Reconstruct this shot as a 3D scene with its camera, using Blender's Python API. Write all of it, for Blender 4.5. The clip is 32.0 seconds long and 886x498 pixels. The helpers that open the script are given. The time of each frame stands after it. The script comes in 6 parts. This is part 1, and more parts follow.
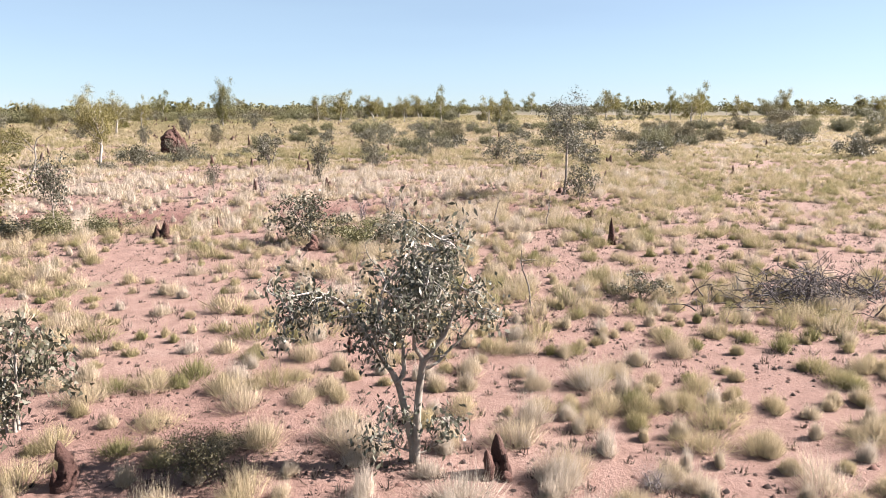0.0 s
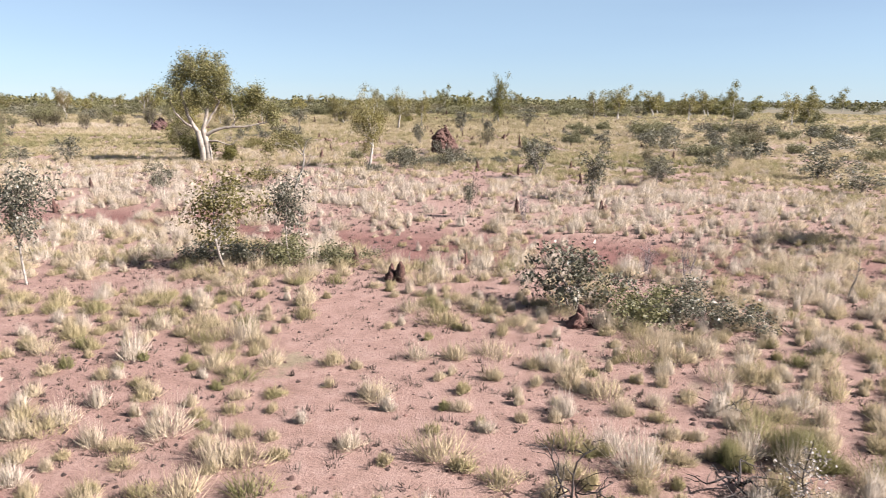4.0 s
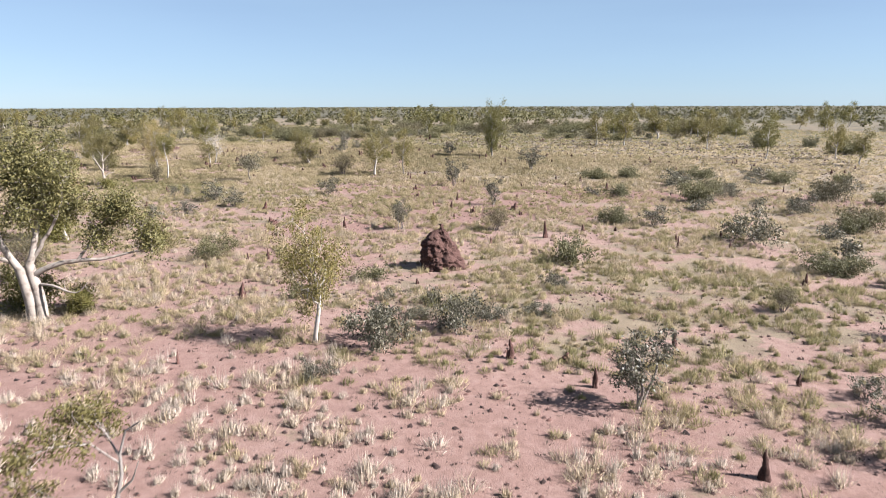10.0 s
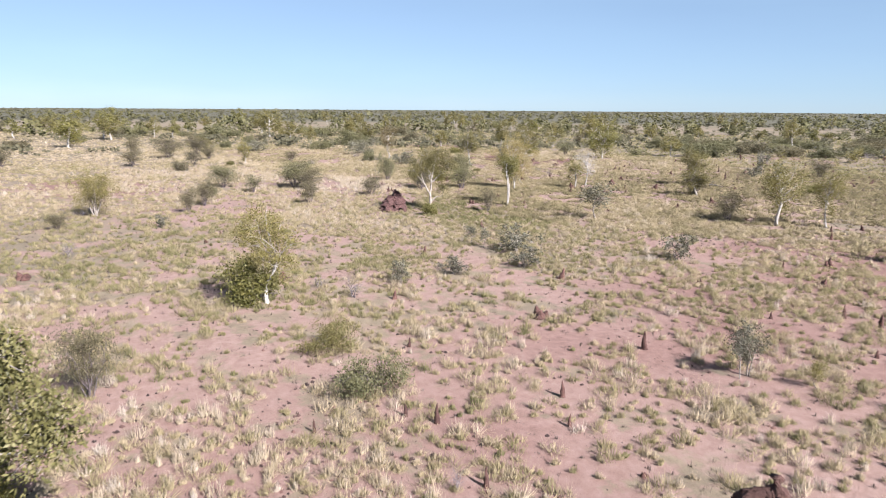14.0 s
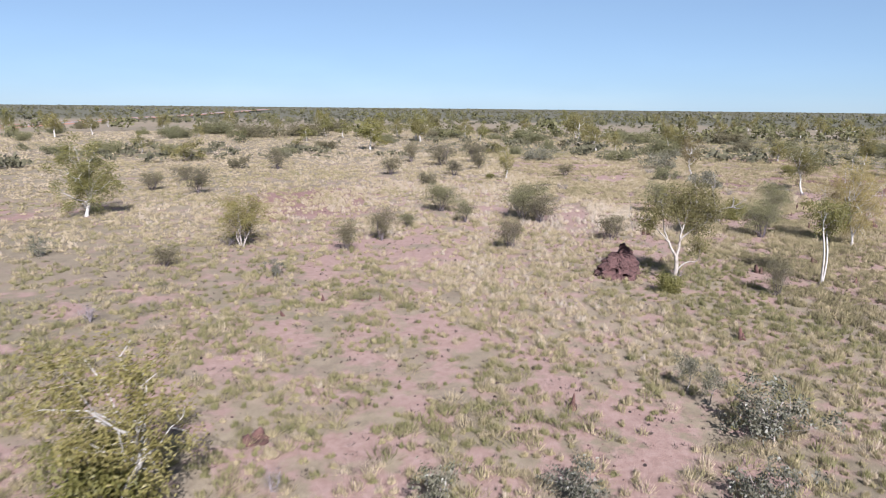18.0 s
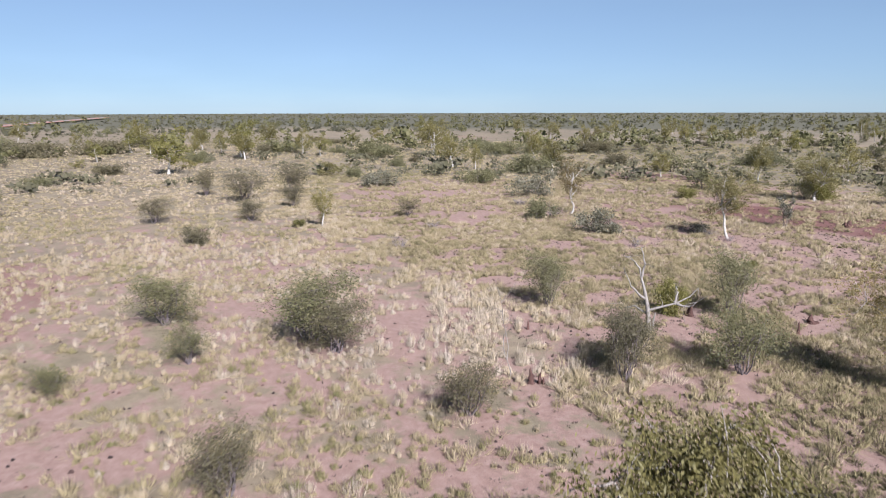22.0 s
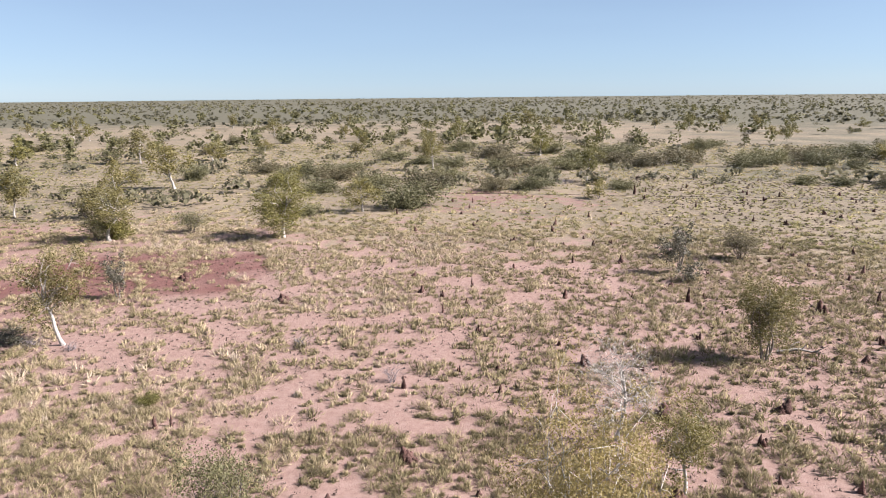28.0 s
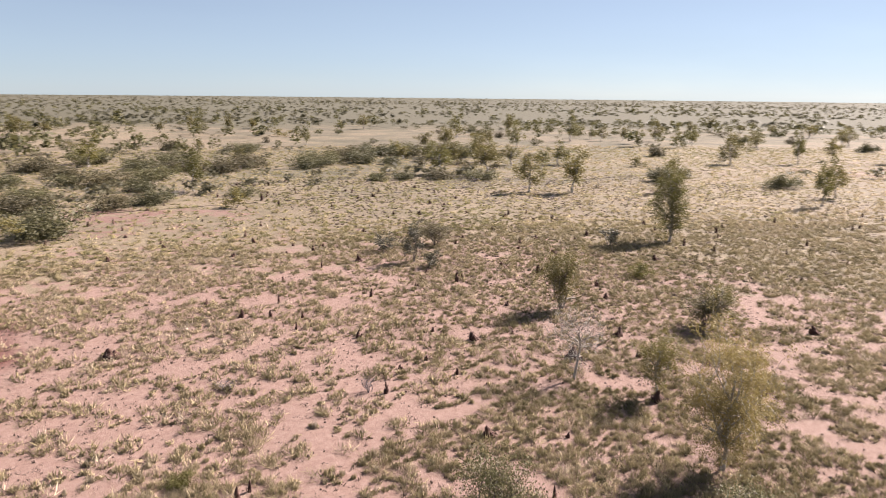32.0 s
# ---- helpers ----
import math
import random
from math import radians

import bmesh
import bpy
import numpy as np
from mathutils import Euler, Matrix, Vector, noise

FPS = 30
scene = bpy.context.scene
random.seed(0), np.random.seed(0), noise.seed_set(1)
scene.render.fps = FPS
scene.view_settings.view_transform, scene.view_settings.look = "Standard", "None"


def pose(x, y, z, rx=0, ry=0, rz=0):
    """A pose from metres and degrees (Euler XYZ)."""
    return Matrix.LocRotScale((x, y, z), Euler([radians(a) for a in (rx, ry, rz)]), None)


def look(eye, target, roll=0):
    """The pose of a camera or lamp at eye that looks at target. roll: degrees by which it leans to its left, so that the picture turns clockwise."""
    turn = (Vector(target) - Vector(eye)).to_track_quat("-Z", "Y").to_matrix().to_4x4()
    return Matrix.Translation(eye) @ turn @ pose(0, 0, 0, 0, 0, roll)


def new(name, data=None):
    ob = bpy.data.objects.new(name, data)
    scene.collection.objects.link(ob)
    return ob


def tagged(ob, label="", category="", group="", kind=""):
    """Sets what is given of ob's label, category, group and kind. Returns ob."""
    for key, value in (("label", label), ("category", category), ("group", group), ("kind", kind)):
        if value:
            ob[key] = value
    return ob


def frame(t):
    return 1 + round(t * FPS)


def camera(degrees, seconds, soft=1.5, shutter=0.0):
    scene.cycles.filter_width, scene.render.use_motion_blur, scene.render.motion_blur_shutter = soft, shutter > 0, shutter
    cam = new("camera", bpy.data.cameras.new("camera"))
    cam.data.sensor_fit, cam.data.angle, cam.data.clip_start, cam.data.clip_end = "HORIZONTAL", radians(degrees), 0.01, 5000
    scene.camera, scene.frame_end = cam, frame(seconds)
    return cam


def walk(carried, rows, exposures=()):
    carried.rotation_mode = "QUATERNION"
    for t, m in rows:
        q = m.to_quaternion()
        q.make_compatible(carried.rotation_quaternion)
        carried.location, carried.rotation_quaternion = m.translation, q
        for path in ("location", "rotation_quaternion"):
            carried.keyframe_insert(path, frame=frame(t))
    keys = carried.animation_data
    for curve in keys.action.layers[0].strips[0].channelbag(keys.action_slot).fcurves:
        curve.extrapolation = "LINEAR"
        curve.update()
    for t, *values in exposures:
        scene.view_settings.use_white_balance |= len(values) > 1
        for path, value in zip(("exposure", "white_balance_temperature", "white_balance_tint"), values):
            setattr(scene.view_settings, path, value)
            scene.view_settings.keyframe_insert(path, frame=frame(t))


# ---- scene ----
cam = camera(64.4, 32.0, soft=0.9, shutter=0.3)
PATH = [
    (0, (-0.023, 0.041, 3.933), (-0.011, 2.0, 3.533), -0.3),
    (0.5, (-0.184, 0.793, 3.97), (-0.184, 2.753, 3.57), -0.3),
    (1, (-0.319, 1.977, 3.994), (-0.382, 3.936, 3.596), -0.3),
    (1.5, (-0.494, 3.411, 4.145), (-0.56, 5.37, 3.749), -0.2),
    (2, (-0.697, 4.66, 4.342), (-0.789, 6.619, 3.95), -0.2),
    (2.5, (-0.862, 5.269, 4.421), (-1.081, 7.217, 4.023), 0.0),
    (3, (-0.894, 5.494, 4.444), (-1.294, 7.411, 4.038), 0.0),
    (3.5, (-1.009, 5.578, 4.458), (-1.578, 7.45, 4.046), 0.1),
    (5.5, (-2.557, 8.057, 4.558), (-3.468, 9.787, 4.135), 0.6),
    (6, (-3.548, 9.934, 5.007), (-4.458, 11.666, 4.588), 0.7),
    (6.5, (-4.594, 12.027, 6.296), (-5.502, 13.76, 5.879), 0.7),
    (7, (-5.564, 14.042, 7.354), (-6.458, 15.783, 6.938), 0.6),
    (7.5, (-6.44, 16.061, 7.699), (-7.253, 17.841, 7.287), 0.4),
    (8, (-7.293, 17.899, 7.804), (-8.024, 19.714, 7.394), 0.3),
    (8.5, (-7.979, 19.678, 7.91), (-8.677, 21.508, 7.501), 0.2),
    (9, (-8.572, 21.427, 7.981), (-9.244, 23.266, 7.572), 0.0),
    (9.5, (-9.151, 23.408, 8.071), (-9.815, 25.251, 7.665), -0.1),
    (10, (-9.788, 25.644, 8.67), (-10.449, 27.488, 8.266), -0.2),
    (10.5, (-10.461, 28.035, 9.009), (-11.194, 29.852, 8.609), -0.2),
    (11, (-11.044, 30.518, 9.144), (-11.969, 32.246, 8.747), -0.2),
    (11.5, (-11.529, 33.173, 9.214), (-12.571, 34.835, 8.822), -0.2),
    (12, (-12.231, 35.963, 9.328), (-13.378, 37.554, 8.933), 0.1),
    (12.5, (-12.912, 38.822, 9.463), (-14.175, 40.321, 9.067), 0.2),
    (13, (-13.774, 41.703, 9.563), (-15.16, 43.089, 9.167), 0.4),
    (13.5, (-14.617, 44.62, 9.636), (-16.12, 45.879, 9.241), 0.25),
    (14, (-15.771, 47.469, 9.68), (-17.363, 48.614, 9.285), 0.4),
    (14.5, (-17.107, 50.18, 9.739), (-18.774, 51.211, 9.345), 0.55),
    (15, (-18.678, 52.785, 9.806), (-20.423, 53.679, 9.411), 0.6),
    (15.5, (-20.458, 55.297, 9.774), (-22.285, 56.01, 9.381), 0.62),
    (17.5, (-29.238, 63.847, 10.237), (-31.178, 64.119, 9.835), 0.6),
    (18, (-32.21, 65.655, 10.218), (-34.149, 65.939, 9.818), 0.6),
    (18.5, (-35.45, 67.273, 10.208), (-37.386, 67.579, 9.811), 0.5),
    (19, (-38.904, 68.825, 10.177), (-40.84, 69.138, 9.782), 0.47),
    (19.5, (-42.552, 70.332, 10.173), (-44.481, 70.683, 9.781), 0.43),
    (20, (-46.345, 71.79, 10.148), (-48.268, 72.18, 9.76), 0.2),
    (20.5, (-50.186, 73.243, 10.356), (-52.097, 73.69, 9.968), 0.14),
    (21, (-53.945, 74.735, 10.613), (-55.828, 75.285, 10.225), -0.02),
    (21.5, (-57.642, 76.152, 10.973), (-59.508, 76.76, 10.585), -0.18),
    (22, (-61.023, 77.558, 11.277), (-62.876, 78.201, 10.889), -0.14),
    (22.5, (-64.266, 78.93, 11.66), (-66.094, 79.642, 11.271), -0.25),
    (23, (-67.342, 80.229, 12.035), (-69.124, 81.049, 11.643), -0.35),
    (23.5, (-70.219, 81.573, 12.423), (-71.935, 82.522, 12.027), -0.46),
    (24, (-72.883, 82.878, 12.739), (-74.522, 83.952, 12.34), -0.57),
    (24.5, (-75.055, 84.086, 13.027), (-76.565, 85.334, 12.625), -0.84),
    (25, (-76.674, 85.042, 13.256), (-78.04, 86.446, 12.85), -1.0),
    (25.5, (-77.711, 85.741, 13.458), (-78.933, 87.27, 13.049), -1.14),
    (26, (-78.285, 86.299, 13.75), (-79.339, 87.946, 13.334), -1.18),
    (26.5, (-78.528, 86.644, 13.995), (-79.38, 88.403, 13.57), -1.12),
    (28.5, (-81.888, 86.297, 14.832), (-82.148, 88.232, 14.4), -0.3),
    (29, (-84.113, 85.879, 15.116), (-84.244, 87.826, 14.68), 0.0),
    (29.5, (-86.794, 85.481, 15.403), (-86.757, 87.432, 14.963), 0.2),
    (30, (-89.965, 85.172, 15.623), (-89.723, 87.107, 15.183), 0.5),
    (30.5, (-93.596, 85.084, 15.779), (-93.187, 86.992, 15.339), 0.73),
    (31, (-97.41, 85.158, 15.959), (-96.903, 87.042, 15.52), 0.77),
    (31.5, (-101.425, 85.618, 16.13), (-100.675, 87.42, 15.695), 0.83),
    (32, (-105.466, 86.37, 16.219), (-104.437, 88.03, 15.789), 0.6),
]
EXPOSURES = [(0.0, 2.38, 6500, 12), (6.0, 2.10, 6200, 12), (9.0, 2.08, 6100, 12), (13.0, 2.06, 5900, 12), (15.5, 2.03, 5800, 12), (18.0, 1.78, 5600, 12), (22.0, 1.70, 5650, 12), (26.0, 1.86, 5900, 12), (29.0, 2.10, 6300, 16), (31.0, 2.05, 6600, 18), (32.0, 2.0, 6800, 18)]
walk(cam, [(t, look(eye, target, roll)) for t, eye, target, roll in PATH], EXPOSURES)

# ---- sky, sun, exposure ----
SUN_AZ, SUN_EL = radians(5.0), radians(37.5)
world = bpy.data.worlds.new("outback_sky")
scene.world = world
world.use_nodes = True
wn = world.node_tree.nodes
sky = wn.new("ShaderNodeTexSky")
sky.sky_type, sky.sun_disc = "NISHITA", False
sky.sun_elevation, sky.sun_rotation = SUN_EL, radians(90) - SUN_AZ
sky.altitude, sky.air_density, sky.dust_density, sky.ozone_density = 1200, 0.8, 0.3, 2.6
wn["Background"].inputs[1].default_value = 0.05
soften = wn.new("ShaderNodeHueSaturation")
soften.inputs["Saturation"].default_value = 0.72
world.node_tree.links.new(sky.outputs[0], soften.inputs["Color"])
cool = wn.new("ShaderNodeMix")
cool.data_type, cool.blend_type = "RGBA", "MULTIPLY"
cool.inputs[0].default_value, cool.inputs[7].default_value = 1.0, (0.496, 0.532, 0.568, 1)
world.node_tree.links.new(soften.outputs[0], cool.inputs[6])
# faint high cirrus drawn out along the wind
where = wn.new("ShaderNodeTexCoord")
drawn = wn.new("ShaderNodeMapping")
drawn.inputs["Scale"].default_value = (1.6, 3.4, 14.0)
wisps = wn.new("ShaderNodeTexNoise")
wisps.inputs["Scale"].default_value, wisps.inputs["Detail"].default_value = 1.3, 6.0
thin = wn.new("ShaderNodeMapRange")
thin.inputs["From Min"].default_value, thin.inputs["From Max"].default_value, thin.inputs["To Min"].default_value, thin.inputs["To Max"].default_value = 0.42, 0.78, 0.42, 0.26
veil = wn.new("ShaderNodeMix")
veil.data_type = "RGBA"
veil.inputs[7].default_value = (2.4, 3.38, 4.16, 1)
for a, z in ((where.outputs["Generated"], drawn.inputs[0]), (drawn.outputs[0], wisps.inputs["Vector"]), (wisps.outputs[0], thin.inputs[0]), (thin.outputs[0], veil.inputs[0]), (cool.outputs[2], veil.inputs[6]), (veil.outputs[2], wn["Background"].inputs[0])):
    world.node_tree.links.new(a, z)
sun = new("sun", bpy.data.lights.new("sun", "SUN"))
sun.data.energy, sun.data.angle, sun.data.color = 5.0, radians(0.53), (1.0, 0.94, 0.87)
sun.matrix_world = look((math.cos(SUN_EL) * math.cos(SUN_AZ) * 200, math.cos(SUN_EL) * math.sin(SUN_AZ) * 200, math.sin(SUN_EL) * 200), (0, 0, 0))


# ---- small tools ----
def vnoise(x, y, size, seed):
    """Smooth value noise in 0..1 over arrays."""
    x, y = np.asarray(x, float) / size + 1000.0, np.asarray(y, float) / size + 1000.0
    i, j = np.floor(x).astype(np.int64), np.floor(y).astype(np.int64)
    u, v = x - i, y - j
    u, v = u * u * (3 - 2 * u), v * v * (3 - 2 * v)

    def h(a, b):
        n = (a * 374761393 + b * 668265263 + seed * 974711) & 0x7FFFFFFF
        n = ((n ^ (n >> 13)) * 1274126177) & 0x7FFFFFFF
        return ((n ^ (n >> 16)) & 0xFFFF) / 65535.0

    return (h(i, j) * (1 - u) + h(i + 1, j) * u) * (1 - v) + (h(i, j + 1) * (1 - u) + h(i + 1, j + 1) * u) * v


def blot(x, y, cx, cy, rx, ry, turn=0.0, edge=0.35):
    """1 inside a soft ragged ellipse, 0 outside."""
    c, s = math.cos(radians(turn)), math.sin(radians(turn))
    dx, dy = np.asarray(x, float) - cx, np.asarray(y, float) - cy
    d = np.hypot((c * dx + s * dy) / rx, (c * dy - s * dx) / ry)
    d = d + 0.5 * (vnoise(x, y, 2.2, 91) - 0.5) + 0.5 * (vnoise(x, y, 0.9, 92) - 0.5)
    return np.clip((1.0 - d) / edge + 0.5, 0, 1)


WAY = np.array([(0, 0), (-3, 9), (-9, 22), (-14, 43), (-22, 58), (-40, 69), (-61, 77.5), (-78, 86), (-105, 86)], float)


def way_distance(x, y):
    """Metres from the flight line in plan."""
    best = np.full(np.shape(x), 1e9)
    for (ax, ay), (bx, by) in zip(WAY[:-1], WAY[1:]):
        dx, dy = bx - ax, by - ay
        t = np.clip(((x - ax) * dx + (y - ay) * dy) / (dx * dx + dy * dy), 0, 1)
        best = np.minimum(best, np.hypot(x - ax - t * dx, y - ay - t * dy))
    return best


def wash_line(x):
    """The shallow red wash that crosses the start of the flight."""
    return 27.0 + 0.8 * np.sin(np.asarray(x, float) * 0.23 + 0.6) + 0.06 * np.asarray(x, float)


def wash(x, y):
    x, y = np.asarray(x, float), np.asarray(y, float)
    across = np.abs(y - wash_line(x) + 1.2 * (vnoise(x, y, 3.0, 5) - 0.5)) / (1.0 + 0.9 * vnoise(x, y, 5.0, 6))
    return np.clip(1.9 - across, 0, 1) * np.clip((x + 29) / 4, 0, 1) * np.clip((9 - x) / 8, 0, 1)


def gz(x, y):
    """Height of the ground."""
    x, y = np.asarray(x, float), np.asarray(y, float)
    z = 0.09 * (vnoise(x, y, 7.0, 1) - 0.5) + 0.05 * (vnoise(x, y, 2.6, 2) - 0.5) + 0.03 * (vnoise(x, y, 1.3, 3) - 0.5)
    d = way_distance(x, y)
    return z * np.clip(1.4 - d / 200.0, 0, 1) - 0.22 * wash(x, y) - 0.0026 * np.maximum(d - 260, 0)


def mesh_of(name, verts, faces, material, smooth=False, tones=None):
    """A mesh from arrays; faces all have the same number of corners, or are a list of such arrays."""
    me = bpy.data.meshes.new(name)
    groups = faces if isinstance(faces, list) else [faces]
    groups = [np.asarray(g, np.int32) for g in groups if len(g)]
    verts = np.asarray(verts, np.float32)
    me.vertices.add(len(verts))
    me.vertices.foreach_set("co", verts.ravel())
    loops = np.concatenate([g.ravel() for g in groups])
    sizes = np.concatenate([np.full(len(g), g.shape[1], np.int32) for g in groups])
    me.loops.add(len(loops))
    me.loops.foreach_set("vertex_index", loops)
    me.polygons.add(len(sizes))
    me.polygons.foreach_set("loop_start", np.concatenate([[0], np.cumsum(sizes)[:-1]]).astype(np.int32))
    me.polygons.foreach_set("loop_total", sizes)
    if smooth:
        me.polygons.foreach_set("use_smooth", np.ones(len(sizes), bool))
    if tones is not None:
        for key, values in tones.items():
            values = np.asarray(values, np.float32)
            if values.ndim == 2:
                me.attributes.new(key, "FLOAT_VECTOR", "POINT").data.foreach_set("vector", values.ravel())
            else:
                me.attributes.new(key, "FLOAT", "POINT").data.foreach_set("value", values)
    me.update(calc_edges=True)
    me.materials.append(material)
    return me


def part(name, me, parent, label=""):
    ob = new(name, me)
    ob.parent = parent
    return tagged(ob, label)


def base(name, x, y, z, label, category, group="", turn=0.0, scale=(1, 1, 1)):
    """The Empty at the foot of a thing."""
    ob = new(name)
    ob.empty_display_size = 0.2
    ob.matrix_world = Matrix.LocRotScale((x, y, z), Euler((0, 0, turn)), scale)
    return tagged(ob, label, category, group)


class Bag:
    """Collects tubes and solids into one mesh."""

    def __init__(self):
        self.v, self.f, self.n = [], [], 0

    def add(self, v, f):
        self.v.append(np.asarray(v, float))
        self.f.append(np.asarray(f, np.int32) + self.n)
        self.n += len(v)

    def tube(self, pts, radii, sides=6):
        pts = np.asarray(pts, float)
        k = len(pts)
        d = np.gradient(pts, axis=0)
        d /= np.linalg.norm(d, axis=1, keepdims=True) + 1e-9
        side = np.cross(d, (0.31, 0.22, 0.92) if abs(d[0, 2]) < 0.8 else (0.9, 0.3, 0.1))
        side /= np.linalg.norm(side, axis=1, keepdims=True) + 1e-9
        up = np.cross(side, d)
        a = np.arange(sides) * 2 * np.pi / sides
        ring = np.cos(a)[None, :, None] * side[:, None] + np.sin(a)[None, :, None] * up[:, None]
        v = pts[:, None] + ring * np.asarray(radii, float)[:, None, None]
        i, j = np.meshgrid(np.arange(k - 1), np.arange(sides), indexing="ij")
        j2 = (j + 1) % sides
        f = np.stack([i * sides + j, i * sides + j2, (i + 1) * sides + j2, (i + 1) * sides + j], -1).reshape(-1, 4)
        self.add(v.reshape(-1, 3), f)

    def mesh(self, name, material, smooth=True):
        return mesh_of(name, np.concatenate(self.v), np.concatenate(self.f), material, smooth)


# ---- materials ----
def material(name, rough=0.9):
    m = bpy.data.materials.new(name)
    m.use_nodes = True
    m.node_tree.nodes["Principled BSDF"].inputs["Roughness"].default_value = rough
    m.node_tree.nodes["Principled BSDF"].inputs["Specular IOR Level"].default_value = 0.25
    return m


def node(m, kind, **values):
    n = m.node_tree.nodes.new("ShaderNode" + kind)
    for key, value in values.items():
        n.inputs[key.replace("_", " ")].default_value = value
    return n


def wire(m, a, b):
    m.node_tree.links.new(a, b)


def ramp(m, source, stops):
    n = m.node_tree.nodes.new("ShaderNodeValToRGB")
    e = n.color_ramp.elements
    while len(e) < len(stops):
        e.new(0.5)
    for el, (at, c) in zip(e, stops):
        el.position, el.color = at, (*c, 1)
    wire(m, source, n.inputs[0])
    return n.outputs[0]


def mixed(m, factor, a, b, how="MIX"):
    n = m.node_tree.nodes.new("ShaderNodeMix")
    n.data_type, n.blend_type = "RGBA", how
    for s, v in ((n.inputs[0], factor), (n.inputs[6], a), (n.inputs[7], b)):
        if isinstance(v, (float, int)):
            s.default_value = v
        elif isinstance(v, tuple):
            s.default_value = (*v, 1)
        else:
            wire(m, v, s)
    return n.outputs[2]


def place_of(m):
    return node(m, "NewGeometry").outputs["Position"]


def grain(m, scale, detail=4.0, rough=0.6, coords=None):
    n = node(m, "TexNoise", Scale=scale, Detail=detail, Roughness=rough)
    wire(m, coords if coords else place_of(m), n.inputs["Vector"])
    return n.outputs[0]


def relief(m, height, strength, distance):
    b = node(m, "Bump", Strength=strength, Distance=distance)
    wire(m, height, b.inputs["Height"])
    wire(m, b.outputs[0], m.node_tree.nodes["Principled BSDF"].inputs["Normal"])


def colour(m, socket):
    wire(m, socket, m.node_tree.nodes["Principled BSDF"].inputs["Base Color"])


def attribute(m, name):
    n = m.node_tree.nodes.new("ShaderNodeAttribute")
    n.attribute_name = name
    return n.outputs["Fac"]


def leafy(name, a, b, c, through_light=0.32, rough=0.55, soft=0.16):
    """Leaves: three tones leaf by leaf, some light let through."""
    m = material(name, rough)
    g = node(m, "NewGeometry")
    tone = ramp(m, g.outputs["Random Per Island"], [(0.0, a), (0.55, b), (1.0, c)])
    o = node(m, "ObjectInfo")
    tone = mixed(m, 1.0, tone, ramp(m, o.outputs["Random"], [(0.0, (0.82, 0.82, 0.82)), (1.0, (1.15, 1.12, 1.05))]), "MULTIPLY")
    colour(m, tone)
    p, out = m.node_tree.nodes["Principled BSDF"], m.node_tree.nodes["Material Output"]
    # each blade stands for a spray of finer leaves, so its sheen is softened towards the sky
    bent = m.node_tree.nodes.new("ShaderNodeVectorMath")
    bent.operation = "MULTIPLY_ADD"
    bent.inputs[1].default_value, bent.inputs[2].default_value = (1 - soft, 1 - soft, 1 - soft), (0, 0, soft)
    wire(m, g.outputs["Normal"], bent.inputs[0])
    wire(m, bent.outputs[0], p.inputs["Normal"])
    t = node(m, "BsdfTranslucent")
    wire(m, tone, t.inputs["Color"])
    mix = m.node_tree.nodes.new("ShaderNodeMixShader")
    mix.inputs[0].default_value = through_light
    wire(m, p.outputs[0], mix.inputs[1])
    wire(m, t.outputs[0], mix.inputs[2])
    wire(m, mix.outputs[0], out.inputs[0])
    return m


def bark(name, pale, dark, amount, scale=6.0):
    m = material(name, 0.8)
    n = grain(m, scale, 5.0, 0.65)
    tone = ramp(m, n, [(max(0.0, amount - 0.12), dark), (amount + 0.1, pale), (1.0, tuple(min(1, v * 1.12) for v in pale))])
    colour(m, tone)
    relief(m, grain(m, scale * 6), 0.35, 0.02)
    return m


M_GROUND = material("red_sandy_soil", 0.95)
soil = attribute(M_GROUND, "soil")
cover = attribute(M_GROUND, "cover")
wide = grain(M_GROUND, 0.11, 5.0)
fine = grain(M_GROUND, 2.3, 8.0, 0.7)
tiny = grain(M_GROUND, 21.0, 5.0, 0.7)
pink = ramp(M_GROUND, fine, [(0.25, (0.121, 0.071, 0.057)), (0.5, (0.176, 0.112, 0.094)), (0.75, (0.225, 0.155, 0.136))])
red = ramp(M_GROUND, fine, [(0.25, (0.054, 0.018, 0.016)), (0.6, (0.092, 0.034, 0.029)), (0.8, (0.121, 0.054, 0.045))])
straw = ramp(M_GROUND, grain(M_GROUND, 0.9, 8.0, 0.75), [(0.3, (0.074, 0.058, 0.036)), (0.45, (0.123, 0.099, 0.063)), (0.6, (0.168, 0.136, 0.089)), (0.78, (0.209, 0.172, 0.119))])
straw = mixed(M_GROUND, ramp(M_GROUND, grain(M_GROUND, 0.035, 9.0, 0.72), [(0.42, (0, 0, 0)), (0.60, (0.5, 0.5, 0.5))]), straw, (0.057, 0.052, 0.031))
tone = mixed(M_GROUND, soil, pink, red)
# matted dead grass lies in ragged patches that join where the cover is thick
patch = node(M_GROUND, "Math")
patch.operation = "ADD"
wire(M_GROUND, cover, patch.inputs[0])
wire(M_GROUND, grain(M_GROUND, 0.55, 8.0, 0.66), patch.inputs[1])
tone = mixed(M_GROUND, ramp(M_GROUND, patch.outputs[0], [(0.0, (0, 0, 0)), (0.89, (0.04, 0.04, 0.04)), (0.965, (0.8, 0.8, 0.8)), (1.0, (0.9, 0.9, 0.9))]), tone, straw)
scrub = node(M_GROUND, "Math")
scrub.operation = "ADD"
wire(M_GROUND, attribute(M_GROUND, "scrub"), scrub.inputs[0])
wire(M_GROUND, grain(M_GROUND, 0.05, 9.0, 0.75), scrub.inputs[1])
